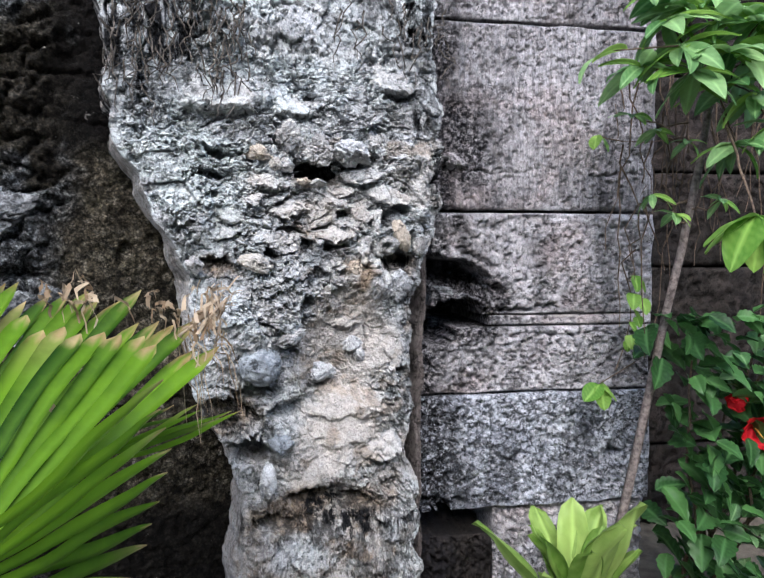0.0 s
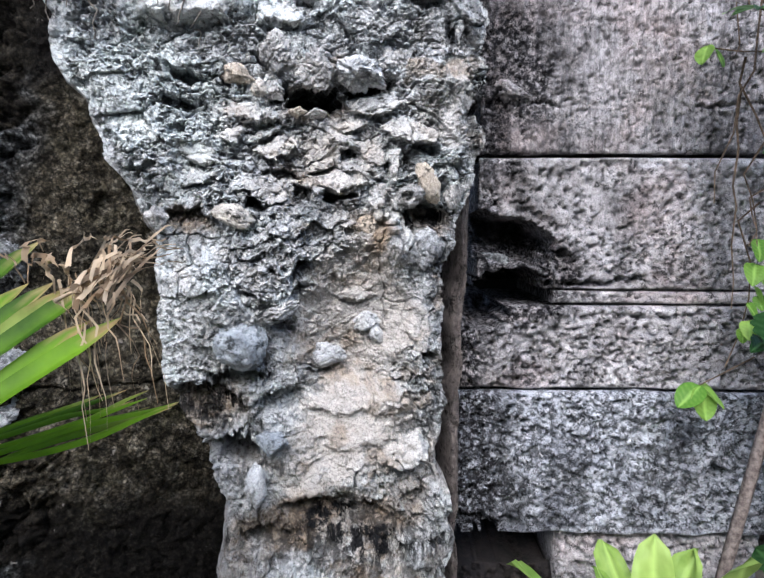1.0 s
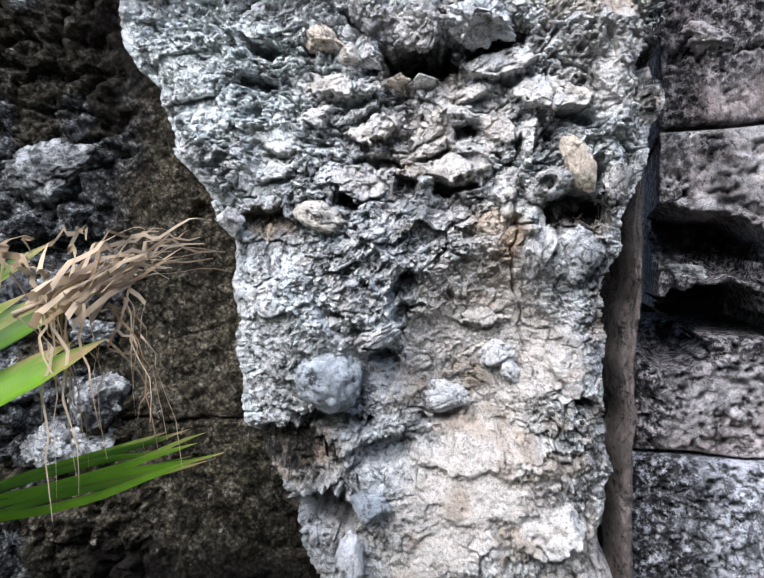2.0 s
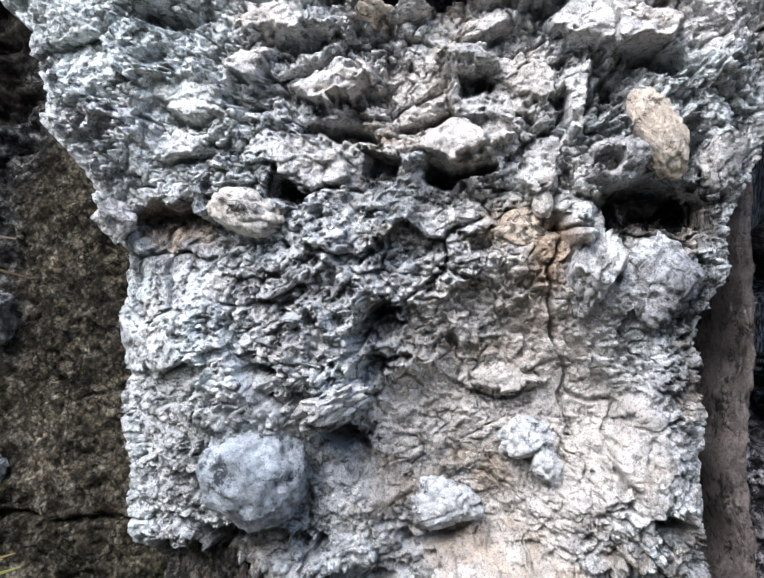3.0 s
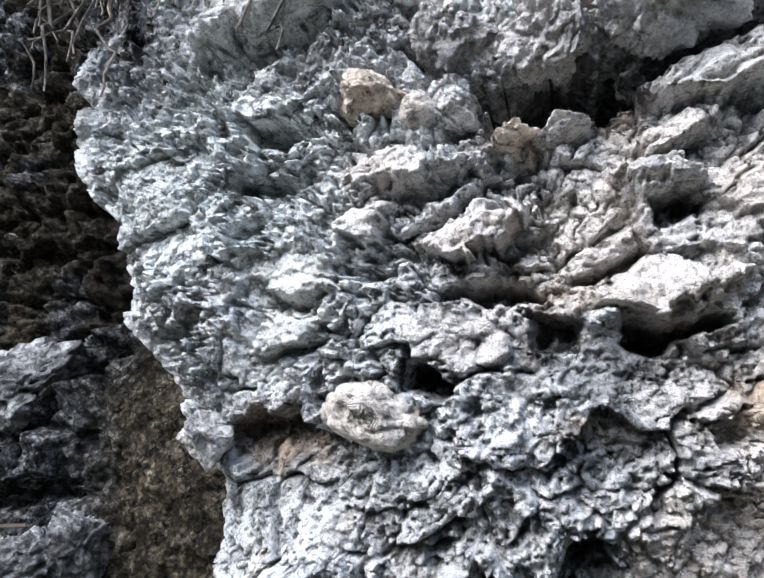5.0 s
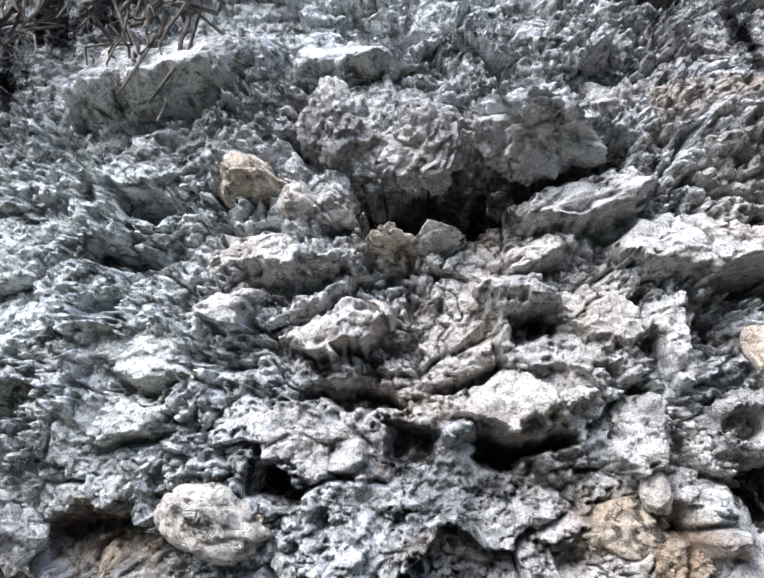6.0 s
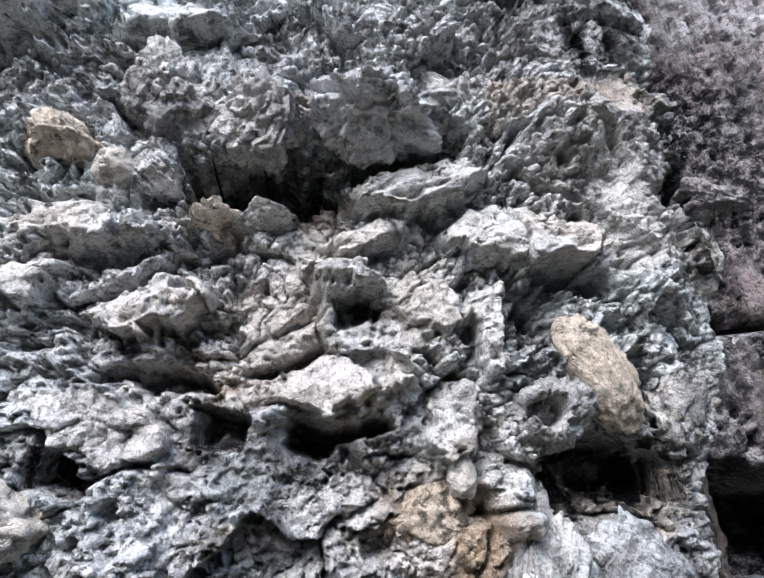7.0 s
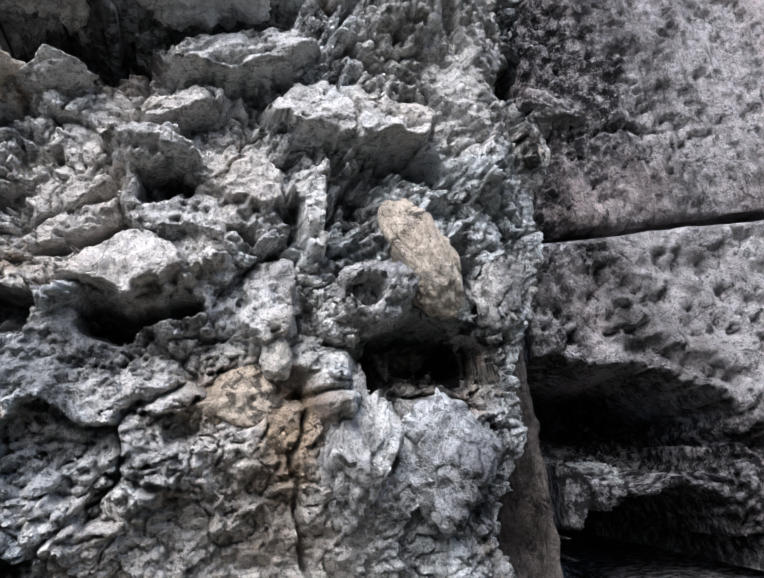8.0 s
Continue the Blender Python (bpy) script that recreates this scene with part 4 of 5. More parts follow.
def mortar_relief(X, Z):
    a, b = X - 1.4, Z
    r = Relief(a, b)
    r.h += 0.010 * fbm(a * 5, b * 5, 4, 4) + 0.004 * fbm(a * 40, b * 40, 4, 6)
    f1, f2, pick = cells(a * 9 + 0.5 * fbm(a * 8, b * 8, 2, 9), b * 11, 19)
    p1, p2, bed = cells(a * 7 + 0.6 * fbm(a * 9, b * 9, 3, 15), b * 8, 29)
    r.h += 0.012 * (bed - 0.5) - 0.012 * (1 - step(0.0, 0.06, p2 - p1)) * step(0.4, 0.6, vnoise(a * 5, b * 5, 61) * 0.5 + 0.5)
    r.h -= 0.010 * step(0.35, 0.75, fbm(a * 24, b * 24, 4, 63))
    rubble = step(-0.12, -0.26, a + 0.06 * fbm(b * 5, b * 0, 3, 2))
    r.h += rubble * (0.04 * (pick - 0.4) + 0.03 * step(0, 0.3, f2 - f1) + 0.018 * fbm(a * 30, b * 30, 4, 12))
    r.h -= 0.006 * step(0.35, 0.7, fbm(a * 70, b * 70, 3, 14))
    jx, jz = a + 0.010 * fbm(a * 20, b * 20, 4, 17), b + 0.010 * fbm(a * 20, b * 20, 4, 18)
    chip, edge = shards(jx, jz, 26.0, 37)
    grit, _ = shards(jx, jz, 75.0, 39, 1.0)
    r.h += (0.35 + 0.65 * rubble) * (0.014 * chip + 0.006 * grit) - 0.008 * rubble * (1 - step(0, 0.12, edge))
    r.pit(0.042, 1.53, 0.03, 0.05, 0.05, 0, 0.6)
    r.crack([(-0.2, 0.99), (0.0, 0.985), (0.25, 1.003)], 0.008, 0.02)
    r.crack([(-0.13, 1.33), (-0.06, 1.22), (-0.04, 1.05)], 0.005, 0.012)
    r.crack([(-0.02, 1.2), (0.1, 1.24)], 0.005, 0.012)
    r.pit(-0.42, 1.44, 0.22, 0.05, 0.09, 5, 0.5)
    # Black towards the top, more so near the pier, and towards the foot.
    blackening = np.clip(step(1.55, 2.05, b + 0.25 * fbm(a * 3, b * 3, 3, 5)) * (0.35 + 0.65 * step(-0.35, -0.05, a)) + 0.9 * (1 - step(0.45, 0.75, b + 0.1 * fbm(a * 4, b * 4, 3, 7))), 0, 1)
    grey = rubble * step(-0.2, 0.25, fbm(a * 5, b * 5, 3, 44) + 0.1)
    return r.h, {"blackening": blackening, "grey": grey}


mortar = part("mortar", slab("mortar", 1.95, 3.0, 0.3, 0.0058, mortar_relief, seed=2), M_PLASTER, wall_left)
mortar.location = (-1.4, 2.285, -0.05)
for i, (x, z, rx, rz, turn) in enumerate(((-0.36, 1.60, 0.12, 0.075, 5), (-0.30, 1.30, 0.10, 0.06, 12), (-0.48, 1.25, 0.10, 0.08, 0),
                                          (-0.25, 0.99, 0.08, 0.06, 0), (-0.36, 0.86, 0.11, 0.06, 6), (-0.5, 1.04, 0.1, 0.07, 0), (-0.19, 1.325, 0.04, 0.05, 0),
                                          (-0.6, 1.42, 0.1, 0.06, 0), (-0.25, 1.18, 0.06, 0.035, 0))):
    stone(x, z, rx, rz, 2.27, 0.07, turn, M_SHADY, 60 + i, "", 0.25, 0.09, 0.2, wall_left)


# ---- leaves and plants ----
def leaf_mesh(name, length, width, tip=1.0, base=0.9, fold=0.25, droop=0.35, teeth=0.0, seed=0, wave=0.0):
    """A leaf along +x from its stalk: pointed blade, folded along its rib, drooping, with side veins."""
    t = np.linspace(0, 1, 15)
    u = np.linspace(-1, 1, 9)
    U, T = np.meshgrid(u, t)
    w = width / 2 * np.clip(np.sin(np.pi * np.clip(T, 0, 1) ** base), 0, 1) ** tip + 0.0012
    w = w * (1 + teeth * np.sign(np.sin(T * 60)) * 0.5 * (np.abs(U) > 0.9))
    x = T * length
    y = U * w
    z = fold * np.abs(U) * w - droop * length * T ** 2 + 0.04 * length * vnoise(T * 3 + seed, U * 1.5 + seed, seed)
    z = z + wave * np.sin(T * 14 + seed) * np.abs(U) ** 2 * width
    vein = np.clip(1 - np.abs(U) * 9, 0, 1) + 0.35 * np.clip(1 - 3.5 * np.abs(((T * 8 - np.abs(U) * 1.1) % 1) - 0.5), 0, 1)
    return sheet(name, np.stack([x, y, z], -1), vein=np.clip(vein, 0, 1))


def tube(places, radii, sides=8):
    """A tapered stem through the places."""
    bm = bmesh.new()
    rings = []
    pts = [Vector(p) for p in places]
    for i, p in enumerate(pts):
        d = (pts[min(i + 1, len(pts) - 1)] - pts[max(i - 1, 0)]).normalized()
        a = d.orthogonal().normalized()
        b = d.cross(a)
        r = radii[0] + (radii[1] - radii[0]) * i / (len(pts) - 1)
        rings.append([bm.verts.new(p + (a * math.cos(2 * math.pi * k / sides) + b * math.sin(2 * math.pi * k / sides)) * r * (1 + 0.12 * math.sin(3 * k + i))) for k in range(sides)])
    for one, two in zip(rings, rings[1:]):
        for k in range(sides):
            bm.faces.new((one[k], one[(k + 1) % sides], two[(k + 1) % sides], two[k])).smooth = True
    bm.faces.new(rings[0])
    bm.faces.new(rings[-1][::-1])
    return bm


def curve(a, b, sag=0.0, n=9, wob=0.0, seed=0):
    a, b = Vector(a), Vector(b)
    out = []
    for i in range(n):
        t = i / (n - 1)
        p = a.lerp(b, t)
        p.z -= sag * 4 * t * (1 - t)
        p += Vector((noise.noise((t * 4, seed, 1)), noise.noise((t * 4, seed, 5)), noise.noise((t * 4, seed, 9)))) * wob * math.sin(math.pi * t)
        out.append(p)
    return out


def leaf_pose(at, heading, pitch=0.0, roll=0.0, size=1.0):
    """heading: degrees from +x towards +y; pitch: up."""
    return Matrix.Translation(at) @ pose(0, 0, 0, 0, 0, heading) @ pose(0, 0, 0, 0, -pitch, 0) @ pose(0, 0, 0, roll, 0, 0) @ Matrix.Scale(size, 4)


def leaf(mesh, mat, parent, at, heading, pitch=0.0, roll=0.0, size=1.0, label=""):
    ob = part("leaf", mesh, mat, parent, label)
    ob.matrix_local = leaf_pose(at, heading, pitch, roll, size)
    return ob


TOWARD = -65.0  # heading that points from the wall to the viewer


def hibiscus():
    bush = thing("hibiscus_bush", "dark green hibiscus bush with red flowers beside the block wall", "bush")
    rnd = random.Random(11)
    meshes = [leaf_mesh("leaf", 0.105, 0.064, 0.8, 0.75, 0.3, 0.25, 0.18, i) for i in range(5)]
    lit = leaf_mesh("leaf", 0.08, 0.046, 0.8, 0.75, 0.25, 0.2, 0.15, 9)
    stems = []
    for i in range(9):
        foot = (2.18 + rnd.uniform(-0.2, 0.3), 1.75 + rnd.uniform(-0.1, 0.12), 0.0)
        head = (2.02 + rnd.uniform(-0.14, 0.75), 1.66 + rnd.uniform(-0.25, 0.08), 0.55 + 0.09 * i)
        path = curve(foot, head, -0.05, 10, 0.08, i)
        stems.append(path)
        part("branch", tube(path, (0.010, 0.003)), M_TWIG, bush)
    for i in range(400):
        z = rnd.uniform(0.12, 1.26)
        edge = 1.90 + 0.05 * math.sin(z * 9) + 0.10 * max(0, 0.9 - z)
        x = edge - 0.04 + rnd.random() ** 1.1 * 0.62
        y = 1.80 - 0.25 * (x - 1.8) - rnd.random() * 0.30
        leaf(meshes[i % 5], M_HIBISCUS, bush, (x, y, z), TOWARD + rnd.uniform(-85, 85), rnd.uniform(-55, 25), rnd.uniform(-50, 50), rnd.uniform(0.7, 1.35))
    # Front leaves in the paler copy, coloured as if they caught the light.
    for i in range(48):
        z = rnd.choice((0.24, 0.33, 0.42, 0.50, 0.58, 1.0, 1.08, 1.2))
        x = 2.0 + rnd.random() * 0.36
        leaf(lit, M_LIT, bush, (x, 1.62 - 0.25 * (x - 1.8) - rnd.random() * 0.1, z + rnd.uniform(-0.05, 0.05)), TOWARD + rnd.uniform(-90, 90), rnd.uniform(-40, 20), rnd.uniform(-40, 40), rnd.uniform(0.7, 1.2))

    def flower(at, size, heading, shut):
        hub = tube(curve((0, 0, 0), (0.07, 0, -0.01), 0, 6), (0.0035, 0.002))
        stamen = part("flower", hub, M_STAMEN, bush, "red hibiscus flower with a yellow stamen")
        stamen.matrix_local = leaf_pose(at, heading, -10, 0, size)
        for k in range(5):
            petal = part("petal", PETAL, M_PETAL, stamen, "red petal")
            petal.matrix_local = pose(0, 0, 0, 72 * k, 0, 0) @ pose(0, 0, 0, 0, -shut, 0)

    PETAL = leaf_mesh("petal", 0.085, 0.07, 0.55, 1.25, -0.2, 0.15, 0, 3, 0.10)
    flower((2.15, 1.50, 0.845), 1.15, -120, 52)
    flower((2.10, 1.58, 0.935), 0.95, -75, 25)


# Lit copy of the hibiscus leaf: the light is in the colour.
M_LIT = leaf_material("lit_hibiscus_leaf", (0.06, 0.15, 0.05), (0.22, 0.36, 0.16), 0.35, 0.3)
hibiscus()


def sapling():
    tree = thing("sapling", "slender grey sapling with glossy oblong leaves against the wall", "sapling")
    trunk = [(1.72, 1.74, 0.0), (1.74, 1.73, 0.41), (1.785, 1.70, 0.70), (1.835, 1.675, 1.0), (1.87, 1.65, 1.25), (1.905, 1.62, 1.48), (1.945, 1.58, 1.82), (1.955, 1.55, 2.06), (1.93, 1.50, 2.35)]
    part("trunk", tube(trunk, (0.018, 0.011), 10), M_BARK, tree)
    rnd = random.Random(5)
    top = (1.94, 1.53, 2.12)
    oblong = [leaf_mesh("leaf", 0.15, 0.058, 0.75, 0.85, 0.25, 0.25, 0, i) for i in range(4)]
    broad = [leaf_mesh("leaf", 0.165, 0.088, 0.7, 0.85, 0.15, 0.22, 0, 20 + i) for i in range(3)]
    # upper whorls
    for c, (x, y, z) in enumerate(((1.66, 1.42, 2.12), (1.78, 1.40, 2.20), (1.58, 1.50, 2.07), (1.92, 1.38, 2.10), (1.86, 1.42, 2.02), (1.72, 1.46, 2.26), (2.02, 1.34, 2.22), (1.66, 1.46, 2.32), (1.80, 1.36, 2.10), (1.70, 1.40, 2.04), (1.90, 1.34, 2.20), (1.98, 1.40, 2.00), (1.82, 1.44, 2.30), (2.04, 1.36, 1.90), (1.94, 1.44, 1.84), (1.62, 1.44, 2.20))):
        part("twig", tube(curve(top, (x, y, z), 0.02, 7, 0.02, c), (0.005, 0.0025), 6), M_TWIG, tree)
        for k in range(9):
            leaf(oblong[k % 4], M_OBLONG if k % 4 else M_BRIGHT, tree, (x, y, z), 40 * k + rnd.uniform(-18, 18), rnd.uniform(-40, 20), rnd.uniform(-35, 35), rnd.uniform(0.75, 1.2))
    # reaching twig with a drooping leaf
    part("twig", tube(curve((1.66, 1.42, 2.12), (1.45, 1.53, 2.11), 0.0, 6), (0.003, 0.002), 6), M_TWIG, tree)
    leaf(oblong[0], M_OBLONG, tree, (1.52, 1.50, 2.12), 168, -10, 20, 0.9)
    leaf(oblong[1], M_BRIGHT, tree, (1.44, 1.54, 2.10), 178, -38, 10, 0.8)
    leaf(oblong[2], M_OBLONG, tree, (1.64, 1.47, 2.06), 200, -30, 25, 0.95)
    # large drooping whorl
    hub = (1.745, 1.22, 1.585)
    part("twig", tube(curve((1.95, 1.50, 1.95), hub, 0.0, 8, 0.02, 3), (0.005, 0.003), 6), M_TWIG, tree)
    for k, (hd, pt) in enumerate(((165, -18), (190, -45), (225, -66), (285, -68), (330, -50), (130, -30), (20, -25), (60, -35))):
        leaf(broad[k % 3], M_BRIGHT, tree, hub, hd, pt, rnd.uniform(-30, 30), rnd.uniform(1.0, 1.2))
    # mid whorls
    for c, (x, y, z) in enumerate(((1.76, 1.62, 1.68), (1.80, 1.56, 1.61), (1.75, 1.60, 1.90), (1.85, 1.55, 1.86), (1.70, 1.66, 1.96), (1.95, 1.5, 1.66))):
        part("twig", tube(curve((1.915, 1.61, z - 0.02), (x, y, z), 0.02, 6, 0.02, c + 9), (0.004, 0.002), 6), M_TWIG, tree)
        for k in range(5):
            leaf(oblong[k % 4], M_BRIGHT if c % 2 else M_OBLONG, tree, (x, y, z), 72 * k + rnd.uniform(-30, 30), rnd.uniform(-45, 25), rnd.uniform(-35, 35), rnd.uniform(0.4, 0.6))


sapling()


def hanging_roots():
    tangle = thing("dry_creeper_stems", "tangle of thin dry brown creeper stems hanging down the wall", "creeper")
    rnd = random.Random(8)
    for i in range(46):
        x = 1.74 + rnd.random() * 0.75
        y = 1.80 - 0.25 * (x - 1.8) + rnd.uniform(-0.10, 0.04)
        z = rnd.uniform(1.6, 2.35)
        part("stem", tube(curve((x, y, z), (x + rnd.uniform(-0.18, 0.18), y + rnd.uniform(-0.05, 0.05), z - rnd.uniform(0.15, 0.7)), 0.0, 8, 0.06, i), (0.0035, 0.0015), 5), M_TWIG, tangle)


hanging_roots()


def wall_vine():
    vine = thing("wall_vine", "thin climbing vine with bright green leaves on the stone blocks", "vine")
    rnd = random.Random(3)
    heart = [leaf_mesh("leaf", 0.075, 0.06, 0.6, 0.6, 0.2, 0.2, 0, 40 + i) for i in range(3)]
    path = [(1.83, 1.76, 1.49), (1.80, 1.80, 1.44), (1.85, 1.80, 1.32), (1.85, 1.80, 1.22), (1.835, 1.81, 1.12), (1.80, 1.82, 1.02)]
    part("stem", tube(path, (0.003, 0.002), 6), M_TWIG, vine)
    for i, (x, z, sz) in enumerate(((1.85, 1.36, 0.9), (1.875, 1.34, 0.7), (1.85, 1.29, 0.95), (1.88, 1.27, 1.0), (1.85, 1.23, 0.9), (1.87, 1.20, 0.6), (1.83, 1.18, 0.7), (1.84, 1.13, 0.8), (1.82, 1.11, 0.6))):
        leaf(heart[i % 3], M_BRIGHT, vine, (x, 1.785, z + 0.03), TOWARD + rnd.uniform(-70, 70), rnd.uniform(-80, -40), rnd.uniform(-30, 30), sz)
    three = [leaf_mesh("leaf", 0.10, 0.075, 0.6, 0.8, 0.15, 0.1, 0, 50)]
    for k, (hd, pt) in enumerate(((190, -30), (260, -62), (345, -38))):
        leaf(three[0], M_BRIGHT, vine, (1.735, 1.835, 0.965), hd, pt, (k - 1) * 25, 1.0, "bright green lobed leaf")
    part("stem", tube(curve((1.88, 1.8, 1.05), (1.735, 1.84, 0.965), 0.0, 6), (0.0025, 0.002), 6), M_TWIG, vine)
    pair = leaf_mesh("leaf", 0.075, 0.05, 0.7, 0.85, 0.2, 0.1, 0, 60)
    leaf(pair, M_BRIGHT, vine, (1.715, 1.85, 1.925), 215, -50, 10, 1.0)
    leaf(pair, M_BRIGHT, vine, (1.73, 1.85, 1.925), 290, -58, -10, 1.0)
    part("stem", tube(curve((1.94, 1.65, 1.90), (1.72, 1.85, 1.92), 0.02, 8, 0.01, 2), (0.003, 0.002), 6), M_TWIG, vine)


wall_vine()


def broad_plant():
    plant = thing("bird_nest_plant", "low plant with upright broad light green leaves on the soil", "plant")
    rnd = random.Random(6)
    blades = [leaf_mesh("leaf", 0.50, 0.125, 0.40, 1.9, 0.3, 0.14, 0, 70 + i, 0.035) for i in range(4)]
    for k in range(12):
        hd = 30 * k + rnd.uniform(-8, 8)
        leaf(blades[k % 4], M_BROAD, plant, (1.45, 1.62, 0.17), hd, rnd.uniform(55, 82), rnd.uniform(-15, 15), rnd.uniform(0.66, 0.92))
    leaf(blades[0], M_BROAD, plant, (1.42, 1.60, 0.15), 168, 60, 0, 1.12)
    leaf(blades[1], M_BROAD, plant, (1.45, 1.58, 0.15), 260, 76, 10, 1.05)
    leaf(blades[2], M_BROAD, plant, (1.49, 1.58, 0.15), 300, 80, -20, 1.1)
    part("crown", boulder(90, 0.05, 0.05, 0.09, 0.1, 0.03, 3), M_TWIG, plant).location = (1.45, 1.62, 0.10)


M_BROAD = leaf_material("broad_light_leaf", (0.14, 0.26, 0.04), (0.36, 0.50, 0.13), 0.35, 0.35)
broad_plant()


# ---- fan palm ----
def frond(parent, hub, mid, side, count, pitch, start, split, ragged, seed, droop=0.06):
    """One fan: pleated leaflets that spread round the hub; mid points along the middle leaflet, side across the fan."""
    rnd = random.Random(seed)
    stalk = part("frond", tube(curve((hub[0] - 0.35, hub[1] - 0.2, 0.05), hub, -0.05, 8), (0.014, 0.009)), M_PALMSTALK, parent, "arching palm frond with pleated leaflets")
    hub, mid, side = Vector(hub), Vector(mid), Vector(side)
    far = mid.length
    mid = mid.normalized()
    side = (side - mid * side.dot(mid)).normalized()
    up = mid.cross(side).normalized()
    for k in range(count):
        a = radians(start + pitch * k)
        way = mid * math.cos(a) + side * math.sin(a)
        across = side * math.cos(a) - mid * math.sin(a)
        length = far * (1 + rnd.uniform(-0.03, 0.03)) * (1 - ragged * rnd.random())
        t = np.linspace(0.12, 1, 26)
        u = np.array([-1, -0.5, 0, 0.5, 1])
        U, T = np.meshgrid(u, t)
        half = np.tan(radians(pitch) / 2) * T * length * 1.10
        taper = np.clip((1 - T) / (1 - split), 0, 1) ** 0.7
        half = np.where(T > split, half * np.maximum(taper, 0.05), half)
        fold = (np.abs(U) - 0.5) * half * 0.45
        lift = -droop * T ** 3 * far + 0.012 * vnoise(T * 4, U * 0 + k, seed)
        P = np.array(hub) + (T * length)[..., None] * np.array(way) + (U * half)[..., None] * np.array(across) + (fold + lift)[..., None] * np.array(up)
        dry = np.clip(step(0.95, 1.0, T + 0.04 * vnoise(U * 2 + k, T * 6, seed + 2)) + 0.3 * step(0.75, 0.97, T) * (rnd.random() < 0.3) + (0.6 if rnd.random() < 0.04 else 0), 0, 1)
        vein = 0.4 * np.clip(1 - np.abs(U) * 3, 0, 1) + 0.25 * (np.abs(np.abs(U) - 0.5) < 0.1)
        part("leaflet", sheet("leaflet", P, dry=dry, vein=vein), M_PALM, stalk)
    return stalk


M_PALMSTALK = plain("green_palm_stalk", (0.10, 0.16, 0.03), (0.22, 0.30, 0.08), 30, 0.5)
palm = thing("fan_palm", "fan palm with bright green pleated fronds and dry frayed tips", "palm")
HUB = Vector((-0.604, 0.943, 0.578))
RIGHT_TIP, LEFT_TIP = Vector((0.228, 1.405, 1.336)), Vector((-0.075, 1.534, 1.368))
frond(palm, HUB, RIGHT_TIP - HUB, LEFT_TIP - RIGHT_TIP, 16, 2.0, -1.0, 0.94, 0.06, 4)
NEAR_HUB, NEAR_TIP = Vector((-0.248, 0.620, 0.982)), Vector((0.085, 1.10, 1.375))
frond(palm, NEAR_HUB, NEAR_TIP - NEAR_HUB, Vector((-0.113, 0.054, 0.02)), 12, 2.9, -2.0, 0.95, 0.05, 14)
LOW_HUB, LOW_TIP = Vector((-0.165, 0.552, 1.147)), Vector((0.098, 0.814, 1.297))
frond(palm, LOW_HUB, LOW_TIP - LOW_HUB, Vector((0.125, 0.29, -0.31)), 10, 5.4, -3.0, 0.62, 0.08, 9, 0.03)
BACK_HUB, BACK_TIP = Vector((-0.45, 1.36, 0.93)), Vector((0.265, 1.787, 1.015))
frond(palm, BACK_HUB, BACK_TIP - BACK_HUB, Vector((0.28, -1.28, 0.12)), 10, 3.4, -16.0, 0.80, 0.06, 19, 0.02)


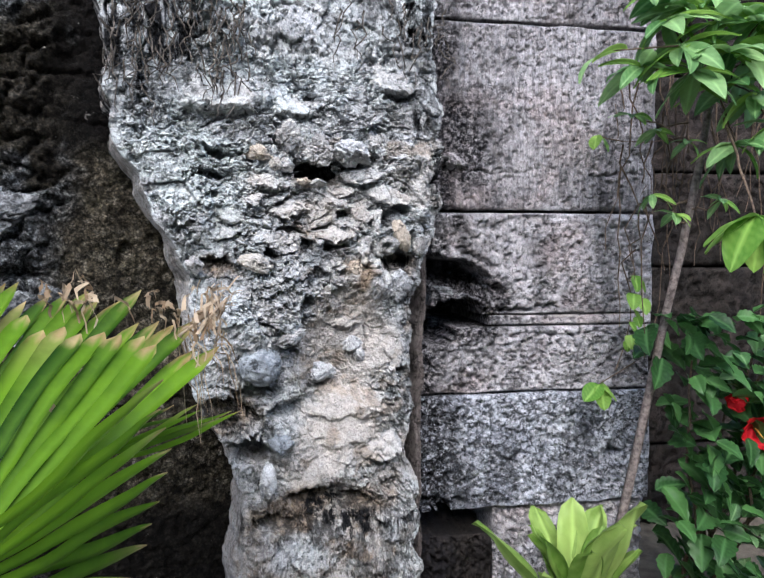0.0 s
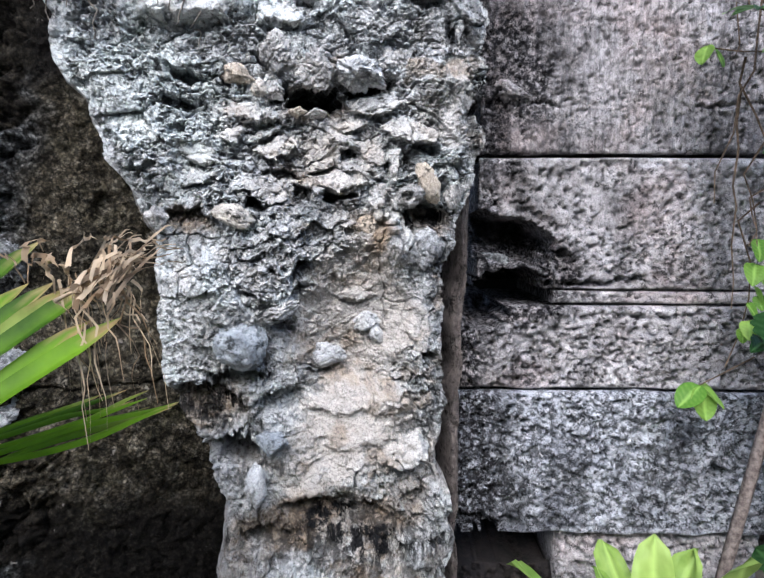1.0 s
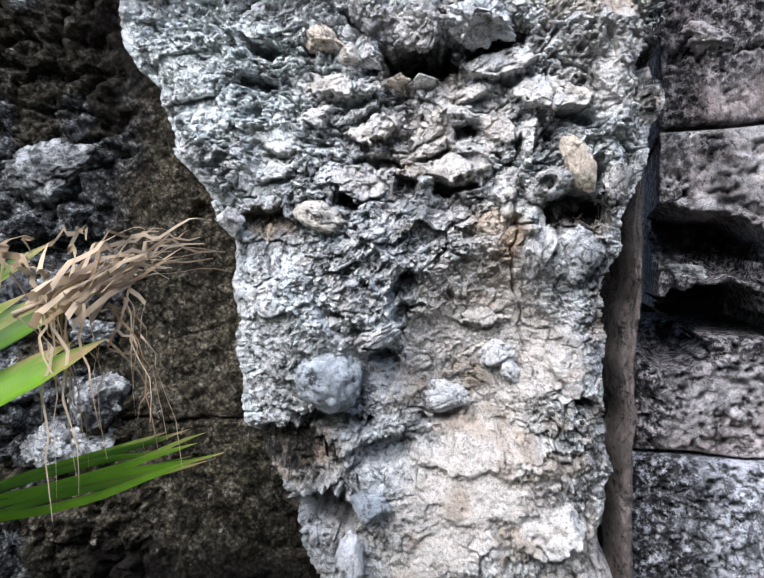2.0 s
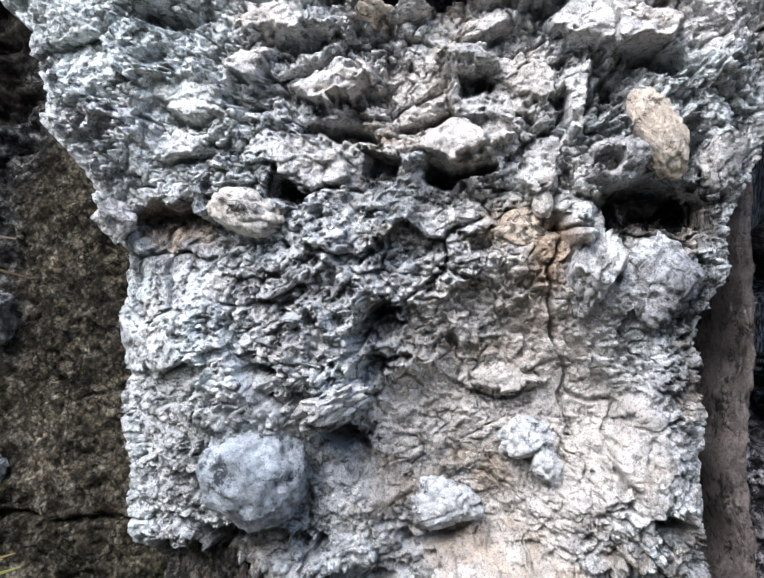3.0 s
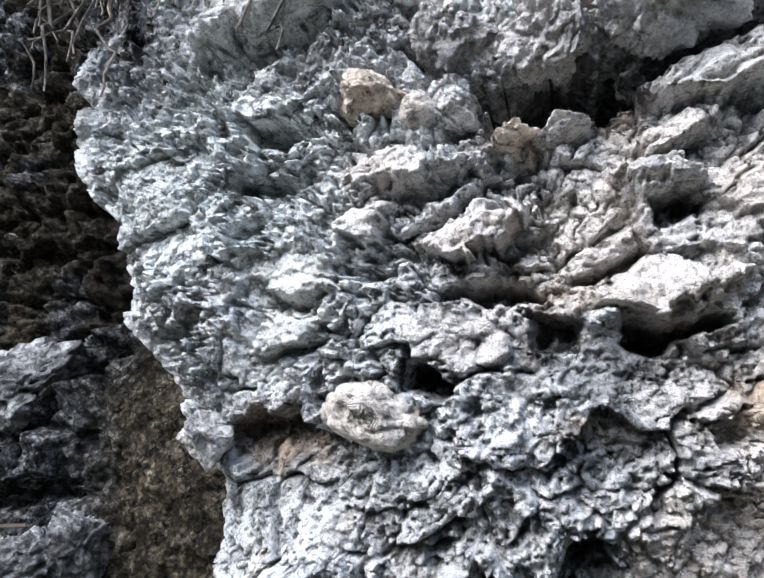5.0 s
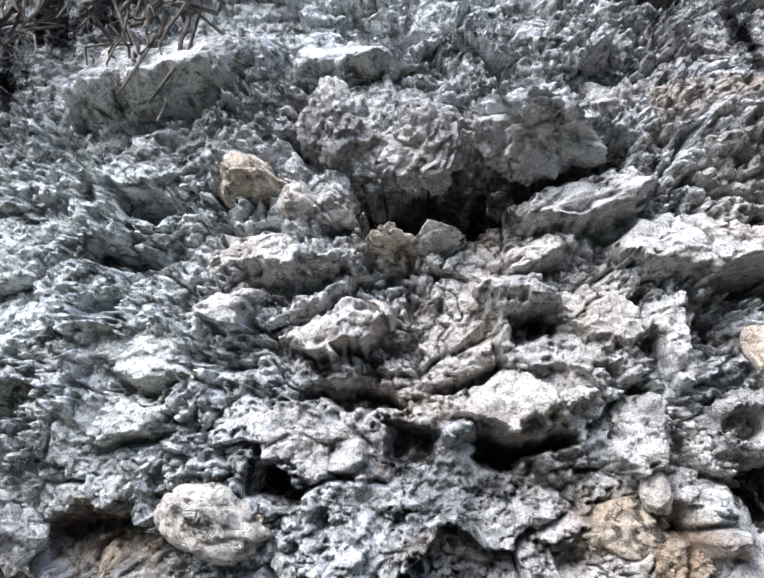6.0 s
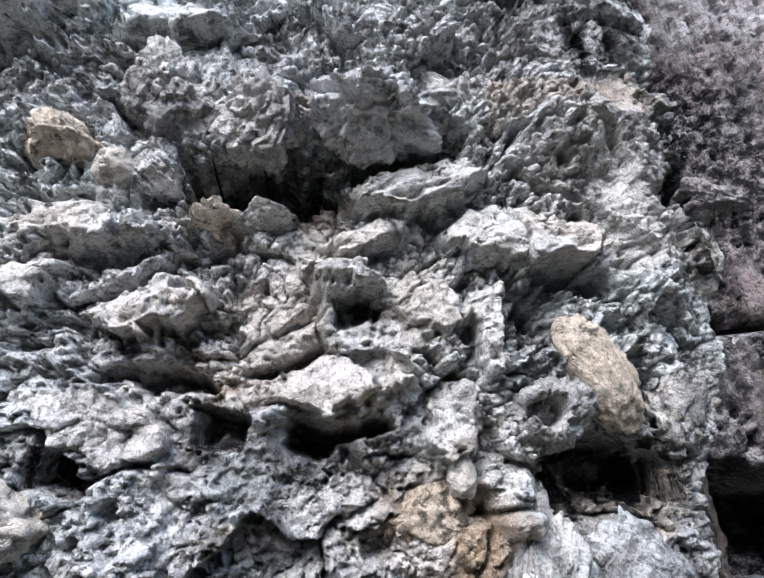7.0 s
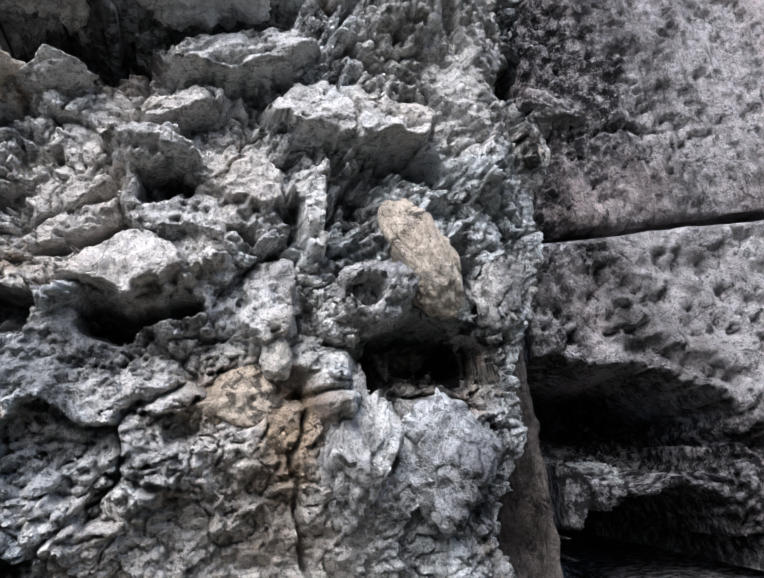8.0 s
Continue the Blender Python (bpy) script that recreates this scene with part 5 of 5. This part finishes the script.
def dry_strips():
    bundle = part("dry_fringe", tube(curve((0.15, 1.40, 1.29), (0.22, 1.46, 1.33), 0, 5), (0.004, 0.002), 5), M_STRAW, palm, "dry frayed straw-coloured leaf tips")
    rnd = random.Random(21)

    def strip(a, b, sag, width, seed):
        pts = curve(a, b, sag, 12, 0.03, seed)
        P = np.zeros((len(pts), 3, 3))
        for i, p in enumerate(pts):
            w = width * (1 - 0.85 * (i / (len(pts) - 1)))
            tw = 0.5 * seed + 2.2 * i / len(pts)
            o = Vector((math.cos(tw), 0.3, math.sin(tw))) * w
            P[i, 0], P[i, 1], P[i, 2] = p - o, p + Vector((0, 0, w * 0.3)), p + o
        part("strip", sheet("strip", P, vein=0.0), M_STRAW, bundle)

    root, tip = Vector((0.228, 1.41, 1.305)), Vector((0.30, 1.66, 1.385))
    for i in range(26):
        a = root + Vector((rnd.uniform(-0.05, 0.01), rnd.uniform(-0.03, 0.04), rnd.uniform(-0.03, 0.02)))
        b = tip + Vector((rnd.uniform(-0.10, 0.03), rnd.uniform(-0.14, 0.03), rnd.uniform(-0.06, 0.03)))
        strip(a, b, -0.02, 0.0048, i)
    for i in range(24):
        a = root + Vector((rnd.uniform(-0.09, 0.04), rnd.uniform(-0.02, 0.10), rnd.uniform(-0.02, 0.03)))
        strip(a, a + Vector((rnd.uniform(0.0, 0.07), rnd.uniform(-0.03, 0.06), -rnd.uniform(0.10, 0.27))), -0.04, 0.003, 40 + i)
    for i in range(22):
        f = rnd.random()
        a = RIGHT_TIP.lerp(LEFT_TIP, f * 1.3)
        strip(a, a + Vector((rnd.uniform(-0.03, 0.05), rnd.uniform(0.0, 0.06), rnd.uniform(-0.12, 0.06))), -0.03, 0.006, 80 + i)
    strip((-0.115, 1.29, 1.235), (-0.07, 1.24, 1.07), -0.03, 0.013, 131)


dry_strips()


# ---- roots over the pier ----
def top_roots():
    mat = thing("root_tangle", "thin dark roots hanging over the top of the pier", "roots")
    rnd = random.Random(31)
    for i in range(90):
        left = rnd.random() < 0.75
        x = rnd.uniform(0.0, 0.40) if left else rnd.uniform(0.62, 1.08)
        z = rnd.uniform(2.02, 2.30) if left else rnd.uniform(2.2, 2.38)
        drop = rnd.uniform(0.06, 0.20)
        a = (x, FACE - 0.085 + rnd.uniform(-0.02, 0.015), z)
        b = (x + rnd.uniform(-0.06, 0.06), FACE - 0.085 + rnd.uniform(-0.02, 0.015), z - drop)
        part("root", tube(curve(a, b, rnd.uniform(-0.02, 0.02), 9, 0.05, i), (0.0035, 0.0012), 5), M_ROOT, mat)


M_ROOT = plain("dark_grey_root", (0.03, 0.025, 0.02), (0.16, 0.14, 0.12), 90)
top_roots()
